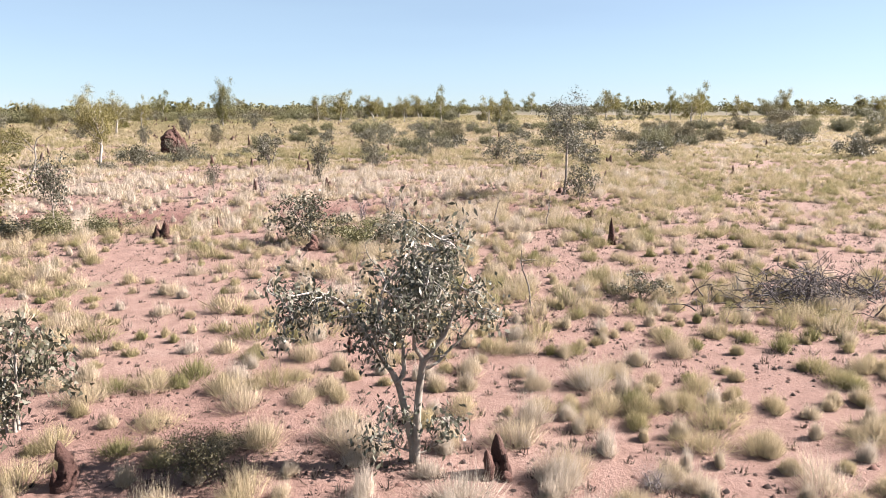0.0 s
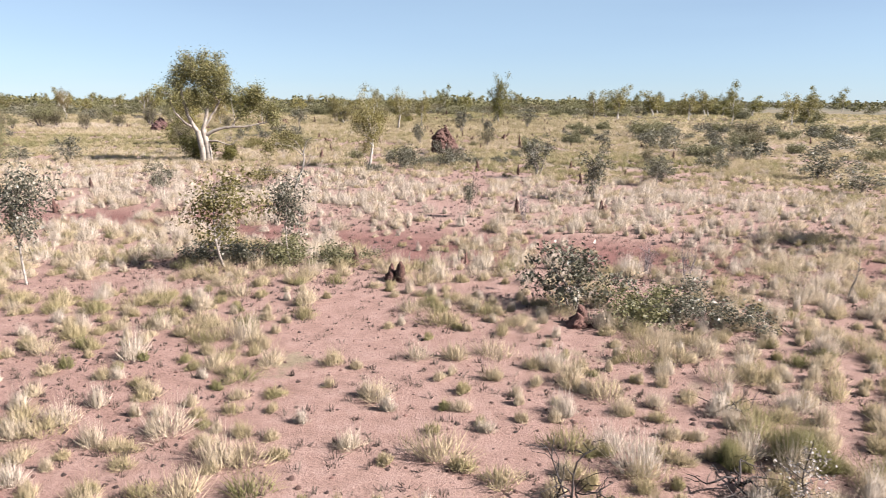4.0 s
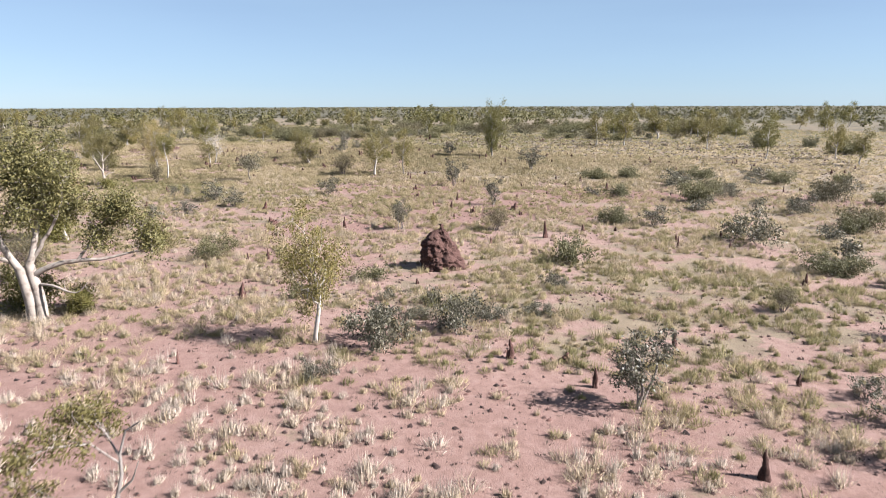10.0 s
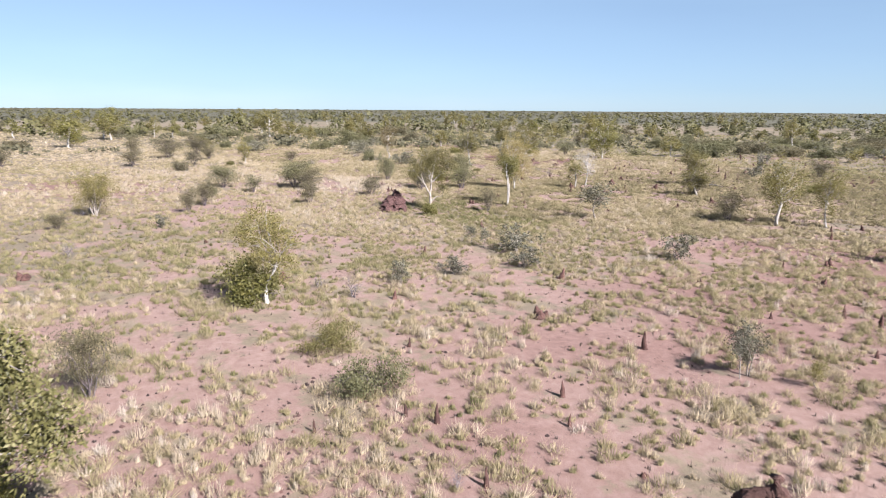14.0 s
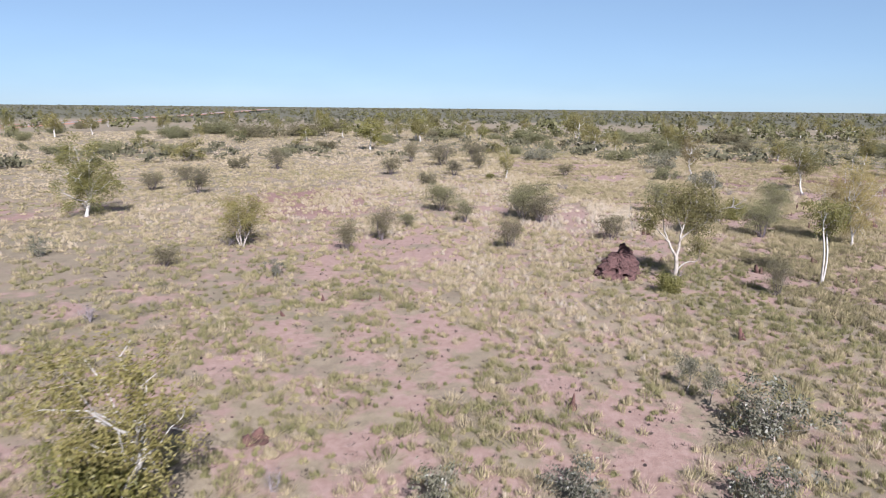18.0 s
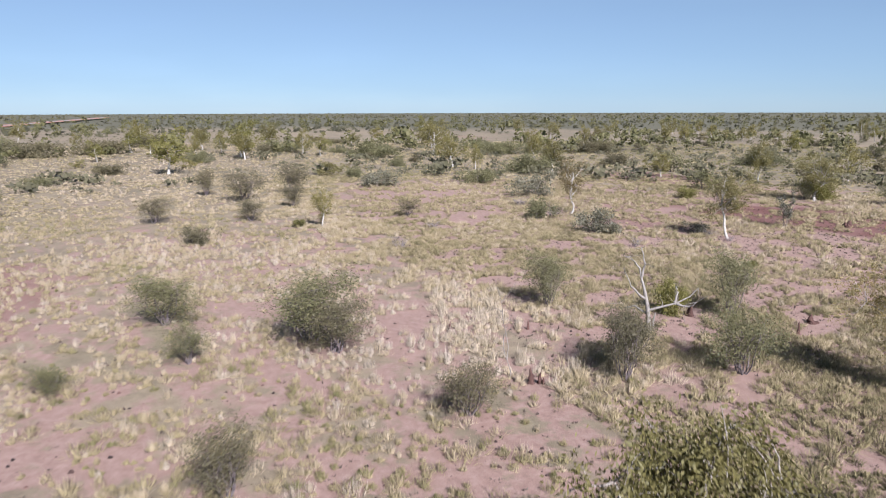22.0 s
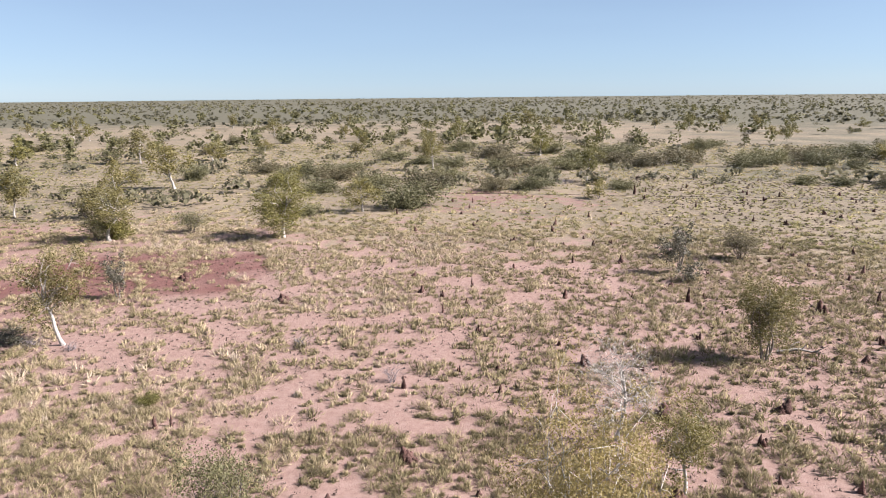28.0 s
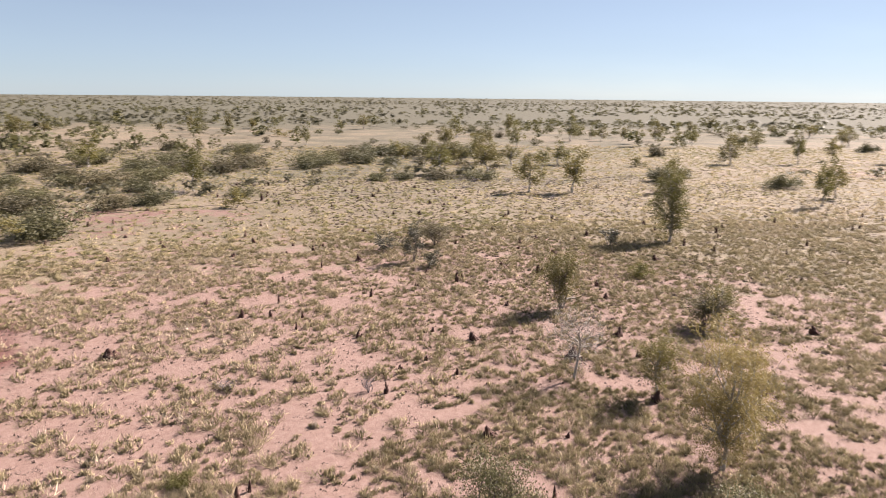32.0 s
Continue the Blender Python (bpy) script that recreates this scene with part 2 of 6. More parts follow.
tone = mixed(M_GROUND, ramp(M_GROUND, wide, [(0.35, (0, 0, 0)), (0.7, (0.5, 0.5, 0.5))]), tone, mixed(M_GROUND, 0.5, tone, (0.176, 0.117, 0.102)))
tone = mixed(M_GROUND, ramp(M_GROUND, scrub.outputs[0], [(0.0, (0, 0, 0)), (0.72, (0, 0, 0)), (0.95, (0.85, 0.85, 0.85))]), tone, (0.051, 0.048, 0.030))
tone = mixed(M_GROUND, 0.55, tone, mixed(M_GROUND, 1.0, tone, ramp(M_GROUND, tiny, [(0.3, (0.5, 0.45, 0.43)), (0.46, (0.95, 0.95, 0.95)), (0.7, (1.2, 1.2, 1.2))]), "MULTIPLY"))
colour(M_GROUND, tone)
relief(M_GROUND, mixed(M_GROUND, 0.5, fine, tiny), 0.85, 0.06)

M_MOUND = material("termite_earth", 0.95)
n1 = grain(M_MOUND, 5.0, 7.0, 0.7)
tone = ramp(M_MOUND, n1, [(0.25, (0.038, 0.018, 0.016)), (0.5, (0.077, 0.039, 0.032)), (0.78, (0.131, 0.074, 0.061))])
o = node(M_MOUND, "ObjectInfo")
tone = mixed(M_MOUND, 1.0, tone, ramp(M_MOUND, o.outputs["Random"], [(0.0, (0.62, 0.62, 0.62)), (0.85, (1.0, 1.0, 1.0)), (1.0, (1.35, 1.35, 1.35))]), "MULTIPLY")
colour(M_MOUND, tone)
relief(M_MOUND, grain(M_MOUND, 17.0, 6.0, 0.7), 0.8, 0.06)

M_OLDMOUND = material("dark_old_termite_earth", 0.95)
colour(M_OLDMOUND, ramp(M_OLDMOUND, grain(M_OLDMOUND, 5.0, 7.0, 0.7), [(0.3, (0.029, 0.015, 0.014)), (0.55, (0.069, 0.035, 0.032)), (0.8, (0.115, 0.063, 0.057))]))
relief(M_OLDMOUND, grain(M_OLDMOUND, 15.0, 6.0, 0.7), 0.9, 0.08)

M_WHITE = bark("white_gum_bark", (0.295, 0.267, 0.242), (0.135, 0.107, 0.088), 0.36, 3.5)
M_CREAM = bark("cream_gum_bark", (0.232, 0.20, 0.172), (0.10, 0.074, 0.058), 0.42, 3.0)
M_GREYBARK = bark("grey_twig_bark", (0.227, 0.195, 0.173), (0.087, 0.065, 0.054), 0.45, 9.0)
M_DARKBARK = bark("dull_purplish_bark", (0.127, 0.100, 0.102), (0.054, 0.041, 0.043), 0.5, 9.0)
M_TWIG = bark("purplish_dead_twigs", (0.176, 0.146, 0.149), (0.082, 0.066, 0.068), 0.45, 9.0)
M_BRUSH = bark("weathered_brushwood", (0.082, 0.068, 0.068), (0.029, 0.023, 0.023), 0.45, 9.0)
M_DEADWOOD = bark("bleached_dead_wood", (0.179, 0.157, 0.142), (0.087, 0.071, 0.062), 0.42, 8.0)
M_BURNT = bark("charred_wood", (0.042, 0.032, 0.030), (0.014, 0.011, 0.011), 0.5, 12.0)
M_SILVER = leafy("silvery_pink_leaves", (0.20, 0.165, 0.145), (0.30, 0.26, 0.235), (0.40, 0.36, 0.335), 0.25, 0.5)
M_OLIVE = leafy("olive_gum_leaves", (0.093, 0.080, 0.024), (0.135, 0.115, 0.040), (0.176, 0.148, 0.060), 0.38)
M_GREYLEAF = leafy("grey_green_leaves", (0.044, 0.043, 0.027), (0.089, 0.083, 0.057), (0.153, 0.141, 0.112), 0.22, 0.42, 0.08)
M_DUSKLEAF = leafy("dusky_grey_leaves", (0.033, 0.034, 0.023), (0.072, 0.071, 0.052), (0.162, 0.157, 0.129), 0.2, 0.4)
M_GHOSTLEAF = leafy("deep_olive_gum_leaves", (0.056, 0.054, 0.019), (0.106, 0.097, 0.036), (0.165, 0.146, 0.064), 0.32, 0.55, 0.15)
M_BUSH = leafy("dull_acacia_leaves", (0.057, 0.049, 0.026), (0.090, 0.076, 0.041), (0.125, 0.105, 0.062), 0.3, 0.55, 0.25)
M_SCRUB = leafy("olive_thicket_leaves", (0.062, 0.059, 0.026), (0.095, 0.090, 0.042), (0.134, 0.121, 0.065), 0.32, 0.55, 0.3)
M_GOLD = leafy("golden_olive_leaves", (0.193, 0.146, 0.051), (0.246, 0.190, 0.072), (0.295, 0.234, 0.105), 0.42, 0.55, 0.35)
M_RUST = leafy("rusty_dry_leaves", (0.068, 0.050, 0.018), (0.105, 0.076, 0.031), (0.153, 0.116, 0.057))
# distance haze is mixed into this leaf colour, greyer than the near leaves
M_FAR = leafy("haze_tinted_far_leaves", (0.060, 0.056, 0.033), (0.090, 0.082, 0.050), (0.120, 0.110, 0.072), 0.38, 0.6, 0.6)
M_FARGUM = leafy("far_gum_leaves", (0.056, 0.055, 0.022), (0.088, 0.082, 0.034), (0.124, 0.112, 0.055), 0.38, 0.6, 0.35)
M_GREEN = leafy("bright_green_leaves", (0.076, 0.072, 0.018), (0.118, 0.107, 0.030), (0.158, 0.139, 0.049), 0.38)


def grassy(name, stops, through_light=0.4):
    m = material(name, 0.8)
    t = ramp(m, attribute(m, "tone"), stops)
    g = node(m, "NewGeometry")
    t = mixed(m, 1.0, t, ramp(m, g.outputs["Random Per Island"], [(0.0, (0.85, 0.85, 0.85)), (1.0, (1.12, 1.12, 1.1))]), "MULTIPLY")
    colour(m, t)
    p, out = m.node_tree.nodes["Principled BSDF"], m.node_tree.nodes["Material Output"]
    # a tuft is far finer than its blades here: it takes the light as a round cushion would
    out_n = m.node_tree.nodes.new("ShaderNodeAttribute")
    out_n.attribute_name = "outward"
    soft_n = m.node_tree.nodes.new("ShaderNodeVectorMath")
    soft_n.operation = "MULTIPLY_ADD"
    soft_n.inputs[1].default_value = (0.45, 0.45, 0.45)
    wire(m, g.outputs["Normal"], soft_n.inputs[0])
    wire(m, out_n.outputs["Vector"], soft_n.inputs[2])
    wire(m, soft_n.outputs[0], p.inputs["Normal"])
    b = node(m, "BsdfTranslucent")
    wire(m, t, b.inputs["Color"])
    mix = m.node_tree.nodes.new("ShaderNodeMixShader")
    mix.inputs[0].default_value = through_light
    wire(m, p.outputs[0], mix.inputs[1])
    wire(m, b.outputs[0], mix.inputs[2])
    wire(m, mix.outputs[0], out.inputs[0])
    return m


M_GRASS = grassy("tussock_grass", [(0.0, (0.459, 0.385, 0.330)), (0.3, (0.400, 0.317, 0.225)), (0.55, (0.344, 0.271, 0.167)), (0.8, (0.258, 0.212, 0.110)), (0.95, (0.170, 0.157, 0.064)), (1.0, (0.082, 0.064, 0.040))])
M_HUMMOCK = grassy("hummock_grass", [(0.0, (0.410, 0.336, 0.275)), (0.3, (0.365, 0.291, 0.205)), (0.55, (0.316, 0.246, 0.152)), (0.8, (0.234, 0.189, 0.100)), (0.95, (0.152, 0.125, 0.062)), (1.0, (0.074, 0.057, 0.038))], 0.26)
M_LITTER = grassy("dead_grass_litter", [(0.0, (0.193, 0.156, 0.133)), (0.6, (0.101, 0.074, 0.060)), (1.0, (0.041, 0.028, 0.023))])
M_CLOD = material("earth_clods", 0.95)
clod_g = node(M_CLOD, "NewGeometry")
colour(M_CLOD, ramp(M_CLOD, clod_g.outputs["Random Per Island"], [(0.0, (0.016, 0.010, 0.009)), (0.6, (0.045, 0.025, 0.021)), (1.0, (0.098, 0.052, 0.043))]))
M_ROAD = material("pale_bitumen", 0.9)
colour(M_ROAD, ramp(M_ROAD, grain(M_ROAD, 0.6), [(0.3, (0.123, 0.117, 0.117)), (0.7, (0.166, 0.160, 0.160))]))
M_VERGE = material("red_road_verge", 0.95)
colour(M_VERGE, ramp(M_VERGE, grain(M_VERGE, 0.2), [(0.3, (0.184, 0.074, 0.049)), (0.7, (0.258, 0.123, 0.086))]))

# ---- ground ----
CX, CY = -50.0, 85.0


def spread_axis(centre, near, step, reach, count):
    """Even steps near the centre, then ever wider ones out to the horizon."""
    inner = np.arange(-near, near + step / 2, step)
    outer = near + (reach - near) * (np.linspace(0, 1, count + 1)[1:] ** 3)
    return centre + np.concatenate([-outer[::-1], inner, outer])


gx, gy = spread_axis(CX, 105.0, 1.3, 5200.0, 36), spread_axis(CY, 105.0, 1.3, 5200.0, 36)
px, py = np.meshgrid(gx, gy, indexing="ij")
px, py = px.ravel(), py.ravel()


def late_at(x, y):
    """0 on the red plain of the start, 1 on the wide grassy plain after it."""
    return np.maximum(np.clip((y - 44) / 10, 0, 1), np.clip((-46 - x) / 8, 0, 1))


def soil_at(x, y):
    """0 pink sand, 1 dark red earth."""
    s = np.clip((vnoise(x, y, 31.0, 21) - 0.72) * 4, 0, 0.7) * vnoise(x, y, 4.0, 22)
    s = np.maximum(s, (0.26 + 0.1 * np.clip((16 - y) / 8, 0, 1)) * (1 - late_at(x, y)) * np.clip(0.3 + vnoise(x, y, 5.0, 23), 0, 1))
    s = np.maximum(s, 0.95 * wash(x, y))
    s = np.maximum(s, 0.05 * np.clip((-60 - x) / 20, 0, 1) * np.clip(0.3 + vnoise(x, y, 7.0, 24), 0, 1))
    s = np.maximum(s, 1.0 * blot(x, y, -117, 138, 12, 8, 20))
    s = np.maximum(s, 0.5 * blot(x, y, -108, 62, 12, 7))
    s = np.maximum(s, 0.6 * blot(x, y, -160, 150, 16, 8))
    return s


def lush(x, y):
    """How thickly grass grows, 0 to 1."""
    d = 0.45 * vnoise(x, y, 17.0, 31) + 0.55 * vnoise(x, y, 5.0, 32)
    d = 0.12 + 1.10 * d + 1.1 * (vnoise(x, y, 1.7, 33) - 0.5)
    d = d + 0.12 * blot(x, y, -15, 35, 16, 6, 0, 0.8) + 0.12 * blot(x, y, 10, 34, 16, 7, 0, 0.8) + 0.08 * (y < 20) + 0.3 * blot(x, y, -58, 56, 24, 12, 10, 0.9) - 0.2 * blot(x, y, -24, 43, 12, 6, 20, 0.8)
    d = d + 0.12 * late_at(x, y) - 0.27 * blot(x, y, -34, 64, 13, 12, 0, 0.8) + 0.25 * blot(x, y, -92, 125, 36, 36, 0, 0.9) - 0.12 * blot(x, y, -62, 68, 16, 9, 20, 0.8)
    d = d + 0.25 * blot(x, y, -66, 78, 14, 8, 20, 0.8) + 0.3 * blot(x, y, -70, 80, 10, 7, 0, 0.8) - 0.2 * blot(x, y, -78, 68, 9, 5, 0, 0.8) - 0.05 * blot(x, y, -95, 90, 10, 8, 0, 0.8)
    d = d - 0.3 * blot(x, y, -78, 118, 11, 8, 0, 0.8) - 0.30 * wash(x, y) - 0.8 * blot(x, y, -117, 138, 11, 7, 20)
    d = d + 0.35 * blot(x, y, -44, 140, 34, 50, 0, 0.9)
    d = d + 0.45 * blot(x, y, -12, 59, 9, 9, 0, 0.8) + 0.3 * blot(x, y, -60, 88, 8, 6, 0, 0.8) + 0.4 * blot(x, y, -57, 84, 11, 8, 0, 0.8) + 0.2 * blot(x, y, -100, 66, 34, 14, 0, 0.9) - 0.3 * blot(x, y, -75, 66, 9, 5, 0, 0.9)
    return np.clip(d, 0.03, 1.0)


def greenness(x, y):
    """0 bleached straw, 1 green."""
    late = late_at(x, y)
    g = 0.10 + 0.14 * late + (0.46 - 0.24 * late) * vnoise(x, y, 26.0, 41) + 0.26 * vnoise(x, y, 6.0, 42)
    g = g - 0.42 * blot(x, y, -16, 35, 23, 9, 0, 0.8) + 0.10 * blot(x, y, 0, 14, 14, 12, 0, 0.8)
    g = g + 0.10 * blot(x, y, -62, 76, 30, 14, 15, 0.8) + 0.1 * blot(x, y, -74, 120, 14, 14, 0, 0.8)
    g = g + 0.15 * blot(x, y, 14, 30, 14, 6, 0, 0.8)
    g = g + 0.12 * blot(x, y, -36, 150, 30, 56, 0, 0.9) - 0.5 * blot(x, y, 0.8, 6.6, 3.0, 1.3)
    g = g - 0.18 * blot(x, y, -32, 60, 17, 14, 0, 0.9) - 0.24 * blot(x, y, -71, 79, 11, 9, 0, 0.9) + 0.26 * blot(x, y, -13, 56, 9, 9, 0, 0.9)
    g = g - 0.06 * blot(x, y, -90, 120, 34, 34, 0, 0.9)
    g = g - 0.38 * blot(x, y, -93, 90, 9, 7, 0, 0.8)
    g = g + 0.12 * blot(x, y, -57, 84, 11, 8, 0, 0.8) + 0.1 * blot(x, y, -45, 62, 20, 14, 0, 0.8)
    g = g + 0.36 * blot(x, y, -69, 88, 9, 7, 0, 0.8)
    last = np.clip((y - 90) / 8, 0, 1) * np.clip((-40 - x) / 20, 0, 1)
    g = g + last * (0.14 + 0.08 * np.clip((x + 104) / 30, 0, 1)) + 0.2 * np.clip((y - 150) / 40, 0, 1) + 0.2 * blot(x, y, -58, 56, 24, 12, 10, 0.9)
    return np.clip(g, 0.0, 1.0)


away = way_distance(px, py)
thick = lush(px, py)
far_cover = np.clip((away - 22) / (45 + 45 * np.clip((py - 95) / 20, 0, 1) * np.clip((-30 - px) / 20, 0, 1)), 0, 1)
cover_at = np.clip(0.02 + 0.36 * thick + late_at(px, py) * (0.21 - 0.11 * thick), 0, 0.47) * (1 - far_cover) + far_cover * np.clip(0.56 + 0.2 * thick, 0, 0.74)
cover_at = cover_at * (1 - 0.7 * np.clip(soil_at(px, py), 0, 1)) * (1 - 0.5 * np.clip((py - 92) / 8, 0, 1) * np.clip((-40 - px) / 20, 0, 1) * np.clip((90 - away) / 40, 0, 1))
pz = gz(px, py)
nx, ny = len(gx), len(gy)
i, j = np.meshgrid(np.arange(nx - 1), np.arange(ny - 1), indexing="ij")
quads = np.stack([i * ny + j, (i + 1) * ny + j, (i + 1) * ny + j + 1, i * ny + j + 1], -1).reshape(-1, 4)
ground = new("ground", mesh_of("ground", np.stack([px, py, pz], 1), quads, M_GROUND, True, {"soil": soil_at(px, py), "cover": cover_at, "scrub": np.clip(np.clip((away - 330) / 420, 0, 0.55) + 0.12 * blot(px, py, -22, 190, 62, 85, 0, 0.9) + 0.14 * np.clip((px + 70) / 60, 0, 1) * np.clip((py - 205) / 50, 0, 1) + 0.2 * np.clip((py - 150) / 60, 0, 1) * np.clip((away - 50) / 40, 0, 1), 0, 0.62)}))
tagged(ground, "flat pinkish red sandy outback ground with bare patches", "ground", kind="structure")

# the highway far off, on a low red verge
for name, half, top, mat, words, cat in (("road_verge", 9.0, 0.06, M_VERGE, "red gravel verge beside the distant highway", "verge"), ("road", 3.6, 0.14, M_ROAD, "pale grey sealed highway across the plain", "road")):
    xs = np.linspace(-1400, -230, 40)
    mid = -70.0 - 6.0 * np.sin((xs + 230) / 420.0)
    v = np.concatenate([np.stack([xs, mid + s * half, np.full(40, z)], 1) for s, z in ((-1, -0.1), (-0.92, top), (0.92, top), (1, -0.1))])
    k = np.arange(39)
    f = np.concatenate([np.stack([r * 40 + k, r * 40 + k + 1, (r + 1) * 40 + k + 1, (r + 1) * 40 + k], 1) for r in range(3)])
    tagged(new(name, mesh_of(name, v, f, mat)), words, cat, kind="structure")

# ---- plants: how they grow ----
def limb(rng, a, b, bow, wiggle, n=6):
    """A curved way from a to b that rises first."""
    t = np.linspace(0, 1, n)[:, None]
    a, b = np.asarray(a, float), np.asarray(b, float)
    p = a + (b - a) * t
    p[:, 2] += (bow * np.sin(np.pi * t) * np.linalg.norm(b - a))[:, 0]
    for k in (1, 2, 3):
        p += np.sin(k * np.pi * t) * rng.normal(0, 1.6 * wiggle * np.linalg.norm(b - a) / k, (1, 3))
    return p


def leaves(rng, tips, count, spread, length, width, droop=0.5, flat=1.0, plain=False):
    """Count leaf blades scattered round the tips: rhombs with a fold."""
    tips = np.asarray(tips, float)
    at = tips[rng.integers(0, len(tips), count)] + rng.normal(0, 1, (count, 3)) * spread * np.array([1, 1, flat])
    d = rng.normal(0, 1, (count, 3))
    d[:, 2] -= droop
    d /= np.linalg.norm(d, axis=1, keepdims=True)
    s = np.cross(d, rng.normal(0, 1, (count, 3)))
    s /= np.linalg.norm(s, axis=1, keepdims=True) + 1e-9
    ln = (length * rng.uniform(0.65, 1.35, count))[:, None]
    wd = (width * rng.uniform(0.7, 1.3, count))[:, None]
    if plain:
        v = np.stack([at + s * wd * 0.5, at + d * ln, at - s * wd * 0.5], 1).reshape(-1, 3)
        return v, np.arange(count * 3, dtype=np.int32).reshape(-1, 3)
    v = np.stack([at, at + d * ln * 0.45 + s * wd * 0.5, at + d * ln, at + d * ln * 0.45 - s * wd * 0.5], 1).reshape(-1, 3)
    return v, np.arange(count * 4, dtype=np.int32).reshape(-1, 4)


def grow(rng, high, wide, clear=0.35, limbs=7, twigs=4, thick=0.03, lean=0.06, squash=0.9, stems=1, fork=0.35, bow=0.08, low=0.0, split=False):
    """Trunk, branches and tips of a tree: high and wide are its size, clear the bare part of its height."""
    trunk, branch, tips, boughs = [], Bag(), [], []
    rz = high * (1 - clear) / 2
    mid = np.array([0, 0, high * clear + rz])
    r0 = thick * high
    for s in range(stems):
        a = 2 * np.pi * (s + rng.uniform(-0.2, 0.2)) / max(1, stems)
        out = 0.0 if stems == 1 else wide * 0.22
        top = np.array([math.cos(a) * out + rng.normal(0, lean) * high, math.sin(a) * out + rng.normal(0, lean) * high, high * (clear + (1 - clear) * 0.55)])
        foot = np.array([math.cos(a), math.sin(a), 0]) * (0.0 if stems == 1 else r0 * 1.2)
        foot[2] = -0.12
        p = limb(rng, foot, top, 0.0, 0.035, 9)
        r = r0 * np.linspace(1.0, 0.42, 9)
        r[0] *= 1.35
        trunk.append(Bag())
        trunk[-1].tube(p, r, 8 if stems == 1 else 6)
        own = limbs // stems + (s < limbs % stems)
        for k in range(own):
            g = 2.399963 * (k + s * 5) + rng.uniform(-0.4, 0.4)
            h = (k + 0.5) / own * 2 - 1
            h = h * 0.85 - low
            q = math.sqrt(max(0.05, 1 - h * h)) * rng.uniform(0.42, 1.05)
            end = mid + np.array([math.cos(g) * q * wide / 2, math.sin(g) * q * wide / 2, h * rz * squash])
            f = np.clip(fork + (1 - fork) * (h + 1) / 2 * rng.uniform(0.7, 1.0), 0.1, 1.0) * 8
            i0 = int(min(7, f))
            start = p[i0] + (p[i0 + 1] - p[i0]) * (f - i0)
            w = limb(rng, start, end, bow, 0.06, 7)[[0, 1, 2, 4, 6]]
            rr = r[min(8, i0 + 1)] * 0.62
            if split:
                branch = Bag()
                boughs.append(branch)
            branch.tube(w, rr * np.linspace(1, 0.22, 5), 5 if stems == 1 else 4)
            for _ in range(twigs):
                st = w[int(round(rng.uniform(0.45, 1.0) * 4))]
                e2 = st + rng.normal(0, 1, 3) * np.array([wide * 0.13, wide * 0.13, rz * 0.24]) + (end - start) * 0.12
                tw = limb(rng, st, e2, 0.1, 0.08, 3)
                branch.tube(tw, rr * 0.3 * np.linspace(1, 0.25, 3), 3)
                tips += [tw[-1], tw[-2] * 0.5 + tw[-1] * 0.5]
    return trunk, boughs if split else [branch], tips


STOCK = {}


def stock(kind, variant, high, wide, wood, leaf, count, leaf_len, leaf_wide, spread, plain=True, droop=0.5, **form):
    """Shared meshes of a kind of plant, grown once for each variant."""
    key = (kind, variant)
    if key not in STOCK:
        rng = np.random.default_rng(abs(hash_of(kind)) % 9999 + variant * 77)
        t, b, tips = grow(rng, high, wide, **form)
        v, f = leaves(rng, tips, count, spread, leaf_len, leaf_wide, droop, 1.0, plain)
        v[:, 2] = np.maximum(v[:, 2], 0.02)
        STOCK[key] = ([one.mesh(kind + "_trunk", wood) for one in t], [one.mesh(kind + "_branch", wood) for one in b], mesh_of(kind + "_leaves", v, f, leaf), high, wide)
    return STOCK[key]


def hash_of(text):
    n = 7
    for ch in text:
        n = (n * 131 + ord(ch)) % 1000003
    return n


COUNTS = {}


def planted(name, made, x, y, high, wide, words, category, group, turn=None, woody="trunk", leafy_part="crown", parts_label=""):
    """One plant at its place, its shared meshes stretched to its size."""
    t, b, c, h0, w0 = made
    k = COUNTS[name] = COUNTS.get(name, 0) + 1
    if turn is None:
        turn = (k * 2.399 + x * 0.7) % 6.283
    s = high / h0
    sw = min(max(wide / w0, 0.7 * s), 1.45 * s) if wide > 0 else s
    ob = base(name, x, y, float(gz(x, y)) - 0.02, words, category, group, turn, (sw, sw, s))
    stems = [part(woody, one, ob) for one in t]
    for one in b:
        part("bough", one, stems[0] if len(b) > 1 else ob)
    part(leafy_part, c, ob, parts_label)
    return ob


def pick(x, y, n):
    return int(abs(x * 7.3 + y * 3.1)) % n


def gum_tree(x, y, high, wide, far=False):
    n = pick(x, y, 4)
    if far or high < 3.0:
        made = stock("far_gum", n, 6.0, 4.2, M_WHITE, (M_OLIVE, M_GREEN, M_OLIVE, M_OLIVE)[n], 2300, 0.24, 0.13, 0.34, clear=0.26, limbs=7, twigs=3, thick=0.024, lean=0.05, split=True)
    else:
        made = stock("gum", n, 6.0, 3.6, M_WHITE, (M_OLIVE, M_GREEN, M_OLIVE, M_OLIVE)[n], 6600, 0.13, 0.06, 0.24, clear=0.26, limbs=12, twigs=4, thick=0.021, lean=0.06, split=True)
    return planted("gum_tree", made, x, y, high, wide, "slender white-barked gum tree with an open olive crown on red soil", "tree", "gum trees of the plain")


